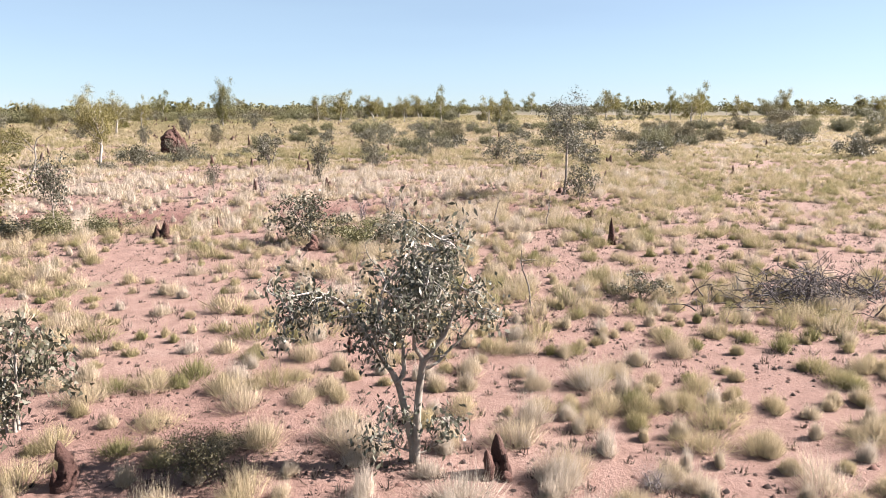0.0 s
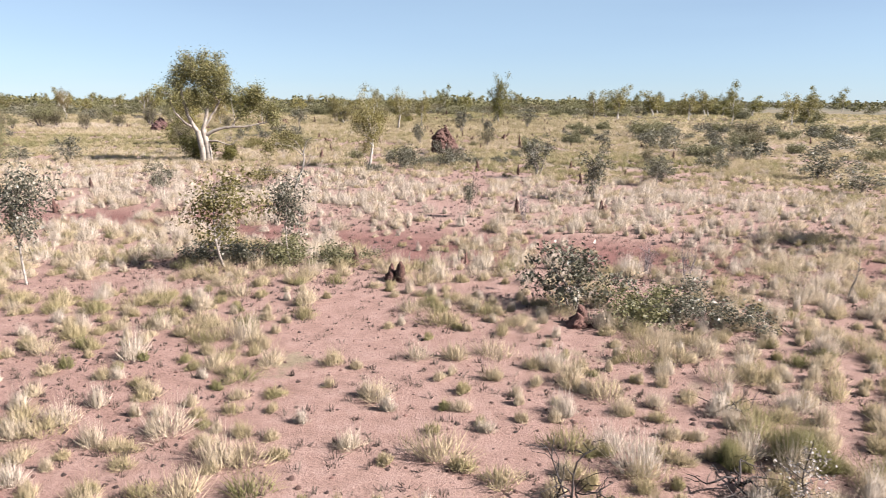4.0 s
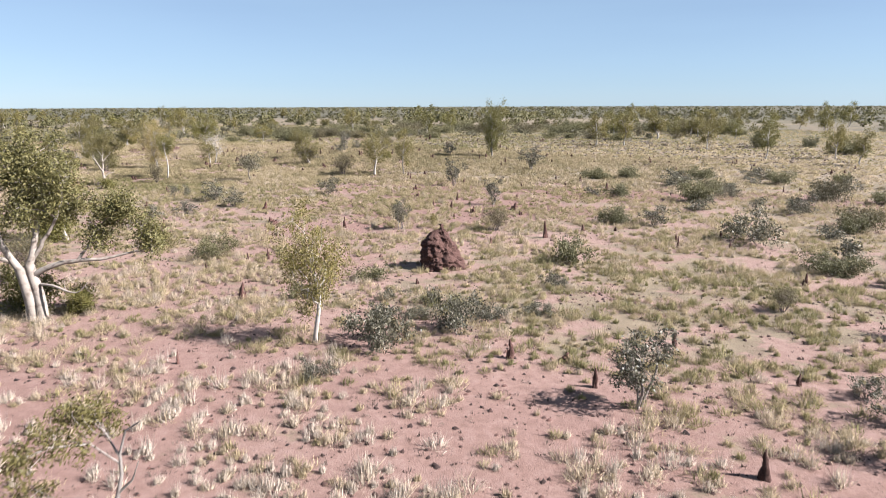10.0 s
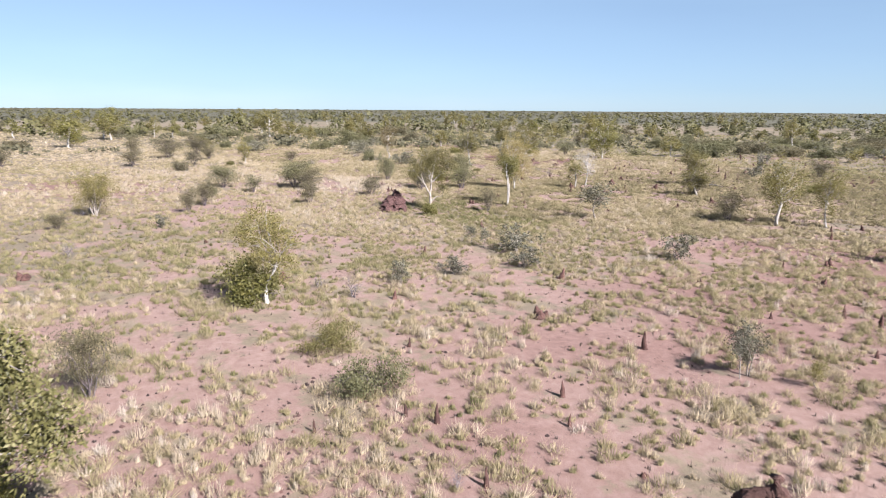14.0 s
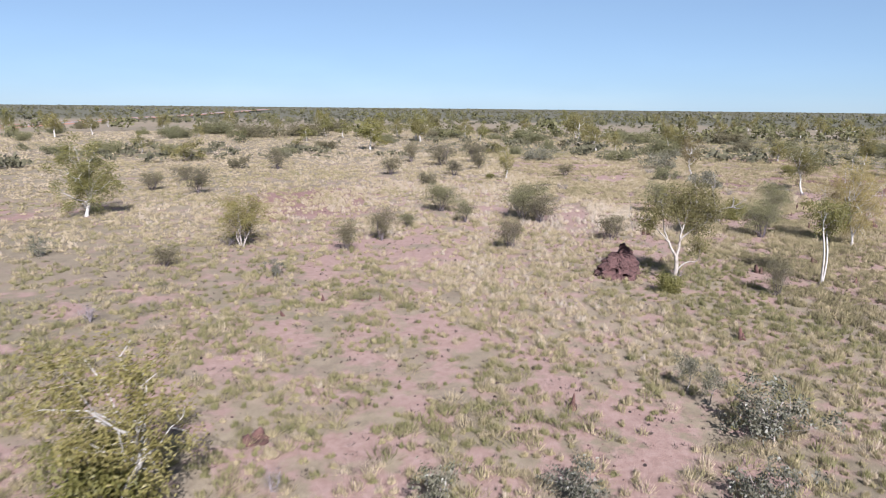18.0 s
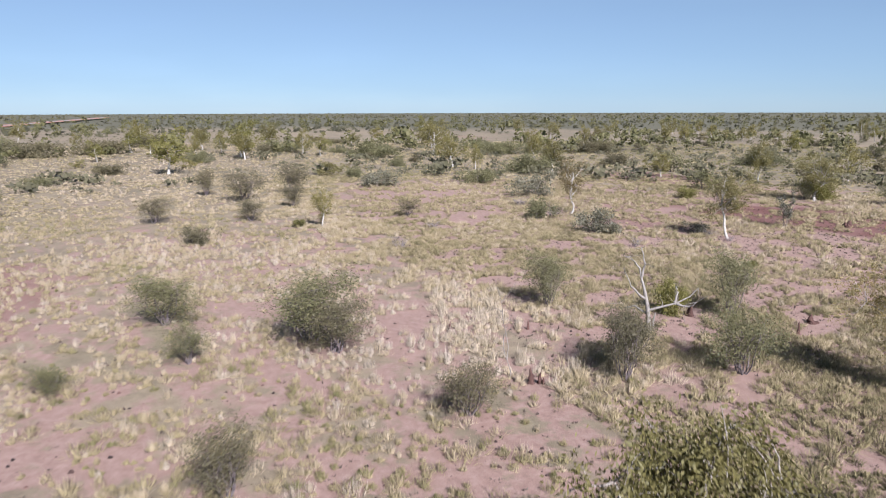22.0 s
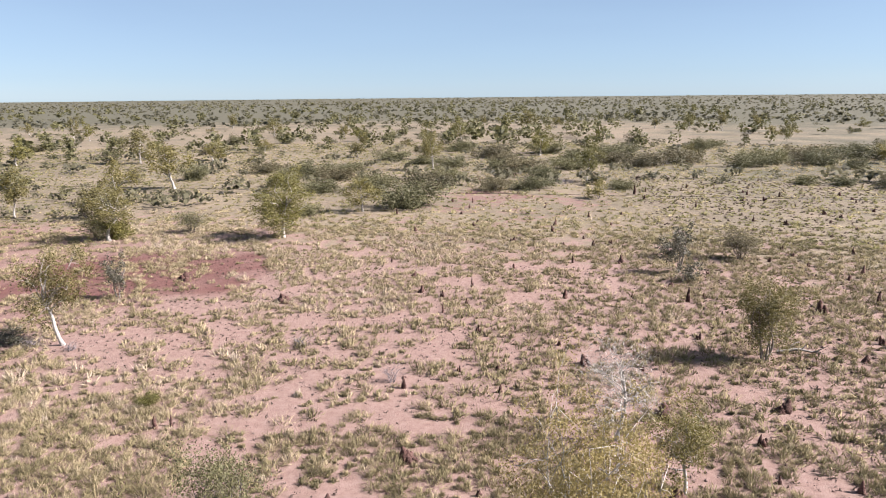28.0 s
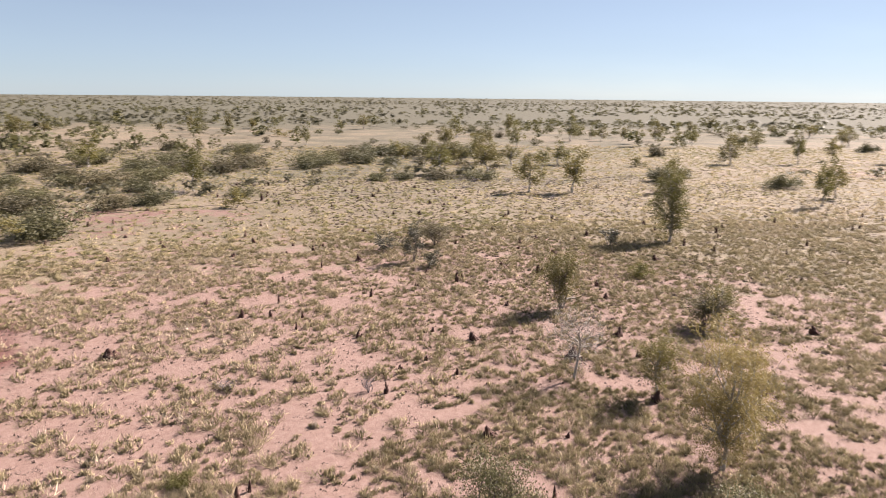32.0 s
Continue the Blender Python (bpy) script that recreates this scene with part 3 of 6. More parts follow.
def dense_gum(x, y, high, wide):
    made = stock("dense_gum", pick(x, y, 2), 7.0, 4.5, M_WHITE, M_GREEN, 12500, 0.15, 0.08, 0.30, clear=0.12, limbs=14, twigs=5, thick=0.026, fork=0.15, split=True)
    return planted("gum_tree", made, x, y, high, wide, "dense leafy green gum tree with a short white trunk", "tree", "gum trees of the plain")


def slim_gum(x, y, high, wide):
    made = stock("slim_gum", 0, 9.0, 2.6, M_GREYBARK, M_OLIVE, 3000, 0.2, 0.11, 0.32, clear=0.34, limbs=9, twigs=4, thick=0.016, split=True)
    return planted("gum_tree", made, x, y, high, wide, "tall slim gum tree with a narrow pointed crown", "tree", "gum trees of the plain")


def golden_gum(x, y, high, wide):
    made = stock("golden_gum", 0, 7.0, 5.0, M_WHITE, M_GOLD, 24000, 0.10, 0.045, 0.21, clear=0.16, limbs=18, twigs=10, thick=0.017, squash=0.95, fork=0.12, split=True)
    return planted("gum_tree", made, x, y, high, wide, "golden olive gum tree with thin pale branches and dense crown", "tree", "gum trees of the plain", 0.2)


def clump_gum(x, y, high, wide):
    made = stock("clump_gum", pick(x, y, 2), 5.0, 3.6, M_GREYBARK, M_OLIVE, 11000, 0.11, 0.05, 0.20, clear=0.2, limbs=22, twigs=6, thick=0.013, lean=0.05, stems=5, fork=0.3)
    return planted("gum_tree", made, x, y, high, wide, "many-stemmed young gum clump with a dense olive crown", "tree", "gum trees of the plain", woody="stem")


def twin_gum(x, y, high, wide):
    made = stock("twin_gum", 0, 5.4, 2.3, M_WHITE, M_GREEN, 5200, 0.11, 0.055, 0.17, clear=0.56, limbs=14, twigs=5, thick=0.013, lean=0.02, stems=2, fork=0.62, split=True)
    return planted("gum_tree", made, x, y, high, wide, "slim gum with twin white stems and small high crown", "tree", "gum trees of the plain", 2.2)


def pale_gum(x, y, high, wide):
    made = stock("pale_gum", 0, 4.6, 3.2, M_WHITE, M_WHITE, 2200, 0.26, 0.016, 0.2, clear=0.25, limbs=13, twigs=9, thick=0.019, split=True)
    return planted("gum_tree", made, x, y, high, wide, "nearly bare young gum tree with bleached white twigs", "tree", "gum trees of the plain")


def rusty_gum(x, y, high, wide):
    made = stock("rusty_gum", 0, 6.5, 3.4, M_WHITE, M_RUST, 3200, 0.15, 0.08, 0.26, clear=0.35, limbs=9, twigs=5, thick=0.02, split=True)
    return planted("gum_tree", made, x, y, high, wide, "white-barked gum tree with sparse rusty orange foliage", "tree", "gum trees of the plain")


def leaning_gum(x, y):
    """A thin tree with a bare, bent stem; its leaves hang in loose clumps off limbs to one side."""
    rng = np.random.default_rng(5)
    ob = base("gum_tree", x, y, float(gz(x, y)), "thin leaning gum tree with bent bare stem and hanging clumps", "tree", "gum trees of the plain")
    tips = []
    stems = (
        ([(0, 0, -0.1), (0.2, 0.1, 0.5), (0.42, 0.2, 1.0), (0.5, 0.3, 1.5), (0.45, 0.35, 1.9), (0.6, 0.4, 2.4), (0.9, 0.45, 2.6)], 0.062, 0.014),
        ([(0.47, 0.24, 1.15), (0.72, 0.34, 1.4), (0.86, 0.4, 1.8)], 0.03, 0.01),
        ([(-0.28, -0.1, -0.05), (-0.12, 0.0, 0.35), (0.2, 0.1, 0.62)], 0.03, 0.022),
    )
    for pts, r0, r1 in stems:
        one = Bag()
        one.tube(pts, np.linspace(r0, r1, len(pts)), 8)
        part("stem", one.mesh("leaning_stem", M_DEADWOOD), ob)
    for pts, clump, across, deep, n in (
        ([(0.46, 0.33, 1.85), (0.1, 0.4, 2.25), (-0.3, 0.5, 2.55)], (-0.25, 0.5, 2.6), 0.34, 0.2, 9),
        ([(0.47, 0.33, 1.7), (0.0, 0.1, 2.15), (-0.5, -0.25, 2.35)], (-0.55, -0.3, 2.3), 0.3, 0.2, 8),
        ([(0.0, 0.1, 2.15), (-0.4, -0.5, 2.3), (-0.7, -0.9, 2.2)], (-0.75, -0.9, 2.1), 0.24, 0.2, 6),
        ([(0.2, 0.1, 0.5), (-0.5, -0.2, 0.95), (-1.2, -0.5, 1.0)], (-1.45, -0.55, 0.75), 0.36, 0.2, 9),
    ):
        one = Bag()
        way = np.array(pts)
        one.tube(way, (0.026, 0.018, 0.012), 6)
        for k in range(n):
            e = np.array(clump) + rng.normal(0, 1, 3) * (across, across, deep)
            w = limb(rng, way[1 + k % 2], e, 0.1, 0.08, 6)
            one.tube(w, np.linspace(0.010, 0.003, 6), 4)
            tips += list(w[3:])
        part("bough", one.mesh("leaning_bough", M_GREYBARK), ob)
    v, f = leaves(rng, tips, 4200, 0.11, 0.11, 0.034, 0.8)
    part("crown", mesh_of("leaning_leaves", v, f, M_OLIVE), ob, "thin olive leaves in loose clumps")


def grey_gum(x, y, high, wide):
    made = stock("grey_gum", 0, 4.3, 2.4, M_GREYBARK, M_DUSKLEAF, 4200, 0.085, 0.042, 0.14, plain=False, clear=0.46, limbs=12, twigs=6, thick=0.014, lean=0.01, fork=0.45, split=True)
    return planted("gum_tree", made, x, y, high, wide, "straight grey-stemmed gum tree with a thin ashen crown", "tree", "gum trees of the plain")


def sapling(x, y, high, wide):
    n = pick(x, y, 3)
    made = stock("sapling", n, 2.6, 1.3, M_GREYBARK, (M_GREYLEAF, M_OLIVE, M_GREYLEAF)[n], 1900, 0.10, 0.045, 0.15, plain=False, clear=0.40, limbs=8, twigs=5, thick=0.014, lean=0.07, split=True)
    return planted("gum_sapling", made, x, y, high, wide, "thin young gum sapling with a small grey-green crown", "sapling", "gum saplings", woody="stem")


def grey_shrub(x, y, high, wide, far=False):
    n = pick(x, y, 4)
    if far:
        made = stock("far_grey", n, 1.5, 1.9, M_GREYBARK, M_GREYLEAF, 700, 0.16, 0.09, 0.17, clear=0.05, limbs=9, twigs=2, thick=0.018, stems=3, low=0.2)
    elif high > 2.0:
        made = stock("grey_shrub_tall", n, 2.6, 2.0, M_GREYBARK, M_GREYLEAF, 2300, 0.10, 0.055, 0.10, clear=0.28, limbs=11, twigs=5, thick=0.019, stems=2 + n % 2, fork=0.25)
    else:
        made = stock("grey_shrub", n, 1.5, 1.9, M_GREYBARK, M_GREYLEAF, 1500, 0.095, 0.055, 0.085, clear=0.2, limbs=12, twigs=4, thick=0.02, stems=3, low=0.05, fork=0.2)
    return planted("grey_shrub", made, x, y, high, wide, "grey-green broad-leaved shrub with pale stems on bare soil", "shrub", "grey shrubs of the plain", woody="stem")


def acacia_bush(x, y, high, wide, far=False):
    n = pick(x, y, 5)
    if far:
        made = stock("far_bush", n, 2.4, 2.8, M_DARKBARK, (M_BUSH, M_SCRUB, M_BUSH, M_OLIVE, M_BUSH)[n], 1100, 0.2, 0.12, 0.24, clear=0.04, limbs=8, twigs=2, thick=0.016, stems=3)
    elif wide > 1.6 * high:
        made = stock("wide_bush", n, 1.2, 2.6, M_DARKBARK, (M_BUSH, M_OLIVE, M_BUSH, M_GREEN, M_SCRUB)[n], 4600, 0.09, 0.045, 0.15, clear=0.02, limbs=12, twigs=4, thick=0.02, stems=4, low=0.15)
    else:
        made = stock("acacia_bush", n, 2.6, 2.5, M_DARKBARK, (M_BUSH, M_SCRUB, M_BUSH, M_SCRUB, M_BUSH)[n], (6200, 7200, 7000, 6000, 6600)[n], 0.085, 0.036, 0.17, clear=0.30, limbs=24, twigs=7, thick=0.012, stems=9, low=-0.05, fork=0.2)
    return planted("acacia_bush", made, x, y, high, wide, "dull olive many-stemmed acacia bush on dry ground", "bush", "acacia bushes of the plain", woody="stem")


def leafy_bush(x, y, high, wide):
    made = stock("leafy_bush", pick(x, y, 2), 1.4, 1.7, M_DARKBARK, M_GREEN, 4800, 0.10, 0.05, 0.15, clear=0.03, limbs=12, twigs=5, thick=0.014, stems=4, low=0.1)
    return planted("leafy_bush", made, x, y, high, wide, "dense fresh green leafy bush among dry grass", "bush", "leafy green bushes", woody="stem")


def low_scrub(x, y, high, wide, far=False):
    n = pick(x, y, 4)
    if far:
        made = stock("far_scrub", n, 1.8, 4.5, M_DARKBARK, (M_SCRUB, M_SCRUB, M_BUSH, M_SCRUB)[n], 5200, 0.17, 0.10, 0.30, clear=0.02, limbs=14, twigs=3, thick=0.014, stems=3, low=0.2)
    else:
        made = stock("low_scrub", n, 1.1, 2.6, M_GREYBARK, (M_GREYLEAF, M_SCRUB, M_GREYLEAF, M_GREYLEAF)[n], 2600, 0.095, 0.055, 0.14, clear=0.02, limbs=11, twigs=3, thick=0.014, stems=4, low=0.2)
    return planted("low_scrub", made, x, y, high, wide, "wide low thicket of olive green scrub on the plain" if far else "low spreading patch of grey-green leafy scrub", "scrub", "low scrub patches", woody="stem")


def dry_twigs(x, y, high, wide):
    n = pick(x, y, 3)
    if ("twigs", n) not in STOCK:
        rng = np.random.default_rng(300 + n)
        t, b, tips = grow(rng, 1.2, 1.0, clear=0.05, limbs=30, twigs=7, thick=0.013, stems=6, bow=0.05)
        STOCK[("twigs", n)] = ([one.mesh("twig_stem", M_TWIG) for one in t], b[0].mesh("twig_ends", M_TWIG))
    t, b = STOCK[("twigs", n)]
    s = high / 1.2
    w = max(wide, 0.35) / 1.0
    ob = base("dead_shrub", x, y, float(gz(x, y)), "leafless dead shrub with fine purplish grey twigs", "dead shrub", "dead shrubs", x % 6.28, (w, w, s))
    for one in t:
        part("stem", one, ob)
    part("twig_tangle", b, ob)


def burnt_shrub(x, y, high, wide, lying=0.0, count=6):
    """Charred stems out of one foot, standing up or (lying near 1) sprawled over the soil."""
    rng = np.random.default_rng(int(abs(x * 53 + y * 29)))
    ob = base("burnt_shrub", x, y, float(gz(x, y)), "charred bare shrub with crooked blackened stems on soil", "dead shrub", "dead shrubs")
    for k in range(count):
        a = 2.4 * k + rng.uniform(-0.5, 0.5)
        out = wide / 2 * rng.uniform(0.5, 1.0)
        up = high * rng.uniform(0.6, 1.0) * (1 - lying) + 0.10 * lying
        one = Bag()
        p = limb(rng, (0, 0, 0.02), (math.cos(a) * out, math.sin(a) * out, up), 0.12, 0.09, 8)
        p[:, 2] = np.maximum(p[:, 2], 0.015)
        one.tube(p, np.linspace(0.016, 0.005, 8), 6)
        for j in (3, 4, 5, 6):
            e = p[j] + rng.normal(0, 0.13, 3) + (math.cos(a) * 0.1, math.sin(a) * 0.1, 0.12 * (1 - lying))
            e[2] = max(e[2], 0.02)
            one.tube(limb(rng, p[j], e, 0.12, 0.08, 5), np.linspace(0.007, 0.002, 5), 4)
        part("stem", one.mesh("burnt_stem", M_BURNT), ob)


def pale_sprig(x, y, high, wide):
    """A dark upright stem with small silvery leaves along its twigs."""
    rng = np.random.default_rng(88)
    bag, tips = Bag(), []
    p = limb(rng, (0, 0, -0.03), (0.05, 0.02, high), 0.03, 0.03, 9)
    bag.tube(p, np.linspace(0.013, 0.004, 9), 6)
    for k in range(14):
        s = p[1 + k % 6]
        e = s + np.array([math.cos(k * 2.4), math.sin(k * 2.4), 0.3]) * wide / 2 * rng.uniform(0.5, 1.0)
        w = limb(rng, s, e, 0.08, 0.06, 4)
        bag.tube(w, np.linspace(0.005, 0.002, 4), 4)
        tips += list(w[1:])
    v, f = leaves(rng, tips, 420, 0.035, 0.034, 0.024, 0.0)
    ob = base("young_shrub", x, y, float(gz(x, y)), "small upright shrub with dark stem and silvery leaves", "shrub")
    part("stem", bag.mesh("sprig_stem", M_BURNT), ob)
    part("foliage", mesh_of("sprig_leaves", v, f, M_SILVER), ob)


def lone_stick(x, y, high, wide=0.0):
    rng = np.random.default_rng(int(abs(x * 31 + y * 17)))
    bag = Bag()
    p = limb(rng, (0, 0, -0.05), (rng.normal(0, 0.12) * high, rng.normal(0, 0.12) * high, high), 0, 0.03, 7)
    bag.tube(p, np.linspace(0.022, 0.008, 7), 5)
    for k in (3, 4, 5):
        e = p[k] + rng.normal(0, 1, 3) * 0.16 * high + (0, 0, 0.12 * high)
        bag.tube(limb(rng, p[k], e, 0.1, 0.05, 4), np.linspace(0.011, 0.004, 4), 4)
    ob = new("dead_sapling", bag.mesh("dead_sapling", M_DEADWOOD))
    ob.location = (x, y, float(gz(x, y)))
    tagged(ob, "single bare dead sapling stem with few twigs", "dead sapling", "dead sapling stems")

# ---- termite mounds ----
def lump(rng, high, wide, rings, sides, rough, ribs, taper, lean=0.0):
    """One earthen spire: an uneven, pitted body that ends in a broken tip."""
    k, a = np.linspace(0, 1, rings)[:, None] ** 0.9, np.linspace(0, 2 * np.pi, sides, endpoint=False)[None, :]
    prof = np.clip(1 - k ** taper, 0, 1) ** 0.75 * 0.9 + 0.1 * (1 - k)
    r = wide / 2 * prof * (1 + 0.4 * np.exp(-k * 9))
    r = r * (1 + ribs * np.cos(a * rng.integers(2, 5) + rng.uniform(0, 6)) + 0.5 * ribs * np.cos(a * 5 + rng.uniform(0, 6) + 4 * k))
    ox, oy = rng.uniform(0, 50, 2)
    tall = 4.0 * max(1.0, high / wide / 2)
    bump = np.array([[noise.fractal(Vector((math.cos(t) * 1.6 + ox, math.sin(t) * 1.6 + oy, h * tall)), 1.0, 2.0, 4) + 0.6 * noise.noise(Vector((math.cos(t) * 4 + oy, math.sin(t) * 4 + ox, h * tall * 2.3))) for t in a[0]] for h in k[:, 0]])
    r = r * np.clip(1 + rough * bump, 0.25, 2.0)
    bend = lean * high * k ** 1.5
    wave = 0.10 * wide * np.sin(k * rng.uniform(3, 7) + rng.uniform(0, 6)) * k
    v = np.stack([r * np.cos(a) + bend + wave, r * np.sin(a) - wave * 0.6 + 0 * k, high * k * (1 + 0.07 * np.cos(a + ox) * k) - 0.06], -1)
    v[-1] = v[-1].mean(0)
    i, j = np.meshgrid(np.arange(rings - 1), np.arange(sides), indexing="ij")
    j2 = (j + 1) % sides
    f = np.stack([i * sides + j, i * sides + j2, (i + 1) * sides + j2, (i + 1) * sides + j], -1).reshape(-1, 4)
    return v.reshape(-1, 3), f


def mound_stock(kind, n):
    key = (kind, n)
    if key not in STOCK:
        rng = np.random.default_rng(hash_of(kind) % 5000 + n)
        lobes = []
        if kind == "spire":
            lobes.append(lump(rng, 1.0, 0.46, 13, 10, 0.5, 0.16, rng.uniform(1.3, 2.2), rng.uniform(-0.10, 0.10)))
            for _ in range(rng.integers(1, 4)):
                v, f = lump(rng, rng.uniform(0.3, 0.75), rng.uniform(0.16, 0.28), 8, 8, 0.5, 0.15, 1.5, rng.uniform(-0.1, 0.1))
                lobes.append((v + rng.uniform(-0.22, 0.22, 3) * (1, 1, 0), f))
        elif kind == "stump":
            for h, q in ((1.0, 0.5), (0.8, 0.42), (0.62, 0.42), (0.45, 0.4), (0.3, 0.45)):
                v, f = lump(rng, h * rng.uniform(0.85, 1.0), q, 11, 10, 0.5, 0.16, rng.uniform(1.4, 3.0), rng.uniform(-0.12, 0.12))
                lobes.append((v + rng.uniform(-0.28, 0.28, 3) * (1, 1, 0), f))
        else:
            for h, q in ((1.0, 0.62), (0.75, 0.6), (0.6, 0.55), (0.45, 0.6), (0.35, 0.6), (0.3, 0.5)):
                v, f = lump(rng, h, q, 10, 10, 0.5, 0.14, rng.uniform(1.2, 1.9), rng.uniform(-0.12, 0.12))
                lobes.append((v + rng.uniform(-0.36, 0.36, 3) * (1, 1, 0), f))
        v = np.concatenate([v for v, f in lobes])
        STOCK[key] = ([mesh_of("mound_" + kind, v, f, M_MOUND) for v, f in lobes], float(np.ptp(v[:, :2], axis=0).mean()))
    return STOCK[key]


def termite_mound(x, y, high, wide):
    slim = high / max(wide, 0.05)
    kind = "spire" if slim > 1.7 else "stump" if slim > 0.9 else "heap"
    me, w0 = mound_stock(kind, pick(x * 3, y * 5, 6))
    words = {"spire": "narrow upright red-brown termite mound on bare soil", "stump": "blunt clustered red-brown termite mound among grass", "heap": "low broad crumbled earth termite mound"}[kind]
    ob = new("termite_mound")
    for one in me:
        part("spire" if kind != "heap" else "lobe", one, ob)
    s = max(wide, 0.14 if kind == "spire" else 0.3) / w0 * 1.15
    ob.matrix_world = Matrix.LocRotScale((x, y, float(gz(x, y)) - 0.02), Euler((0, 0, (x * 3.7 + y) % 6.28)), (s, s, high * 1.04))
    tagged(ob, words, "termite mound", "termite mounds of the plain")


def knobbly(seed, high, lobes, coarse, knob, hollow=()):
    """A tall mound as one skin: lobes are cones (x, y, height, foot radius, power)."""
    sides, rings = 120, 64
    a = np.linspace(0, 2 * np.pi, sides, endpoint=False)
    k = np.linspace(0, 1, rings)
    v = np.zeros((rings, sides, 3))
    for i, h in enumerate(k):
        z = h * high
        for j, t in enumerate(a):
            c, s = math.cos(t), math.sin(t)
            reach = 0.02
            for lx, ly, lh, lr, lp in lobes:
                if z >= lh:
                    continue
                rad = lr * (1 - (z / lh) ** lp)
                along, off = lx * c + ly * s, lx * s - ly * c
                if abs(off) < rad:
                    reach = max(reach, along + math.sqrt(rad * rad - off * off))
            q = Vector((c * reach * 1.1 + seed, s * reach * 1.1, z * 1.1))
            reach *= 1 + coarse * noise.noise(q * 1.5)
            reach += knob * 1.6 * noise.noise(q * 3.4) + knob * 0.9 * noise.noise(q * 7.5) + knob * 0.5 * noise.noise(q * 14.0)
            for hx, hz, hr, deep in hollow:
                d = math.hypot((t - hx + math.pi) % (2 * math.pi) - math.pi, (z - hz) / 0.9) / hr
                reach -= deep * max(0.0, 1 - d) * reach
            v[i, j] = (c * max(reach, 0.01), s * max(reach, 0.01), z - 0.1)
    cx, cy, *_ = lobes[0]
    v[-1, :] = (cx, cy, high - 0.1)
    i, j = np.meshgrid(np.arange(rings - 1), np.arange(sides), indexing="ij")
    j2 = (j + 1) % sides
    f = np.stack([i * sides + j, i * sides + j2, (i + 1) * sides + j2, (i + 1) * sides + j], -1).reshape(-1, 4)
    return v.reshape(-1, 3), f


# the great mound of the middle of the flight
v, f = knobbly(3.0, 2.5, [(0.12, 0.0, 2.5, 0.72, 2.2), (-0.34, 0.0, 2.2, 0.72, 4.5), (0.45, 0.1, 1.75, 0.75, 2.6), (0.95, 0.0, 0.85, 0.6, 2.0), (0.25, -0.6, 1.2, 0.62, 2.6), (-0.1, 0.6, 1.7, 0.7, 2.6), (0.85, -0.55, 0.55, 0.55, 2.0), (-0.35, -0.45, 1.0, 0.6, 2.2)], 0.13, 0.10, [(5.2, 0.95, 0.26, 0.34), (5.9, 0.4, 0.22, 0.35), (4.9, 0.2, 0.2, 0.3)])
great = new("termite_mound", mesh_of("great_mound", v, f, M_MOUND))
great.location = (-22.5, 60.7, float(gz(-22.5, 60.7)))
great.rotation_euler = (0, 0, radians(42))
tagged(great, "tall massive knobbly red termite mound with pointed top", "termite mound", "great termite mounds")


def broken_mound(x, y, high, wide):
    """The hollowed dark mound beside the spreading gum."""
    v, f = knobbly(8.0, high, [(-0.25, 0.35, high, wide * 0.36, 1.5), (-0.1, 0.6, high * 0.9, wide * 0.3, 1.6), (0.1, -0.55, high * 0.62, wide * 0.36, 1.5), (0.45, 0.2, high * 0.6, wide * 0.33, 1.7), (-0.4, -0.3, high * 0.75, wide * 0.3, 1.7)], 0.16, 0.11, [(5.6, 0.5, 0.3, 0.7), (0.45, 0.75, 0.22, 0.55), (0.0, 0.3, 0.18, 0.6), (1.0, 0.35, 0.25, 0.65)])
    ob = new("termite_mound", mesh_of("broken_mound", v, f, M_OLDMOUND))
    ob.location = (x, y, float(gz(x, y)))
    tagged(ob, "broad dark eroded termite mound with hollows beside a gum", "termite mound", "great termite mounds")


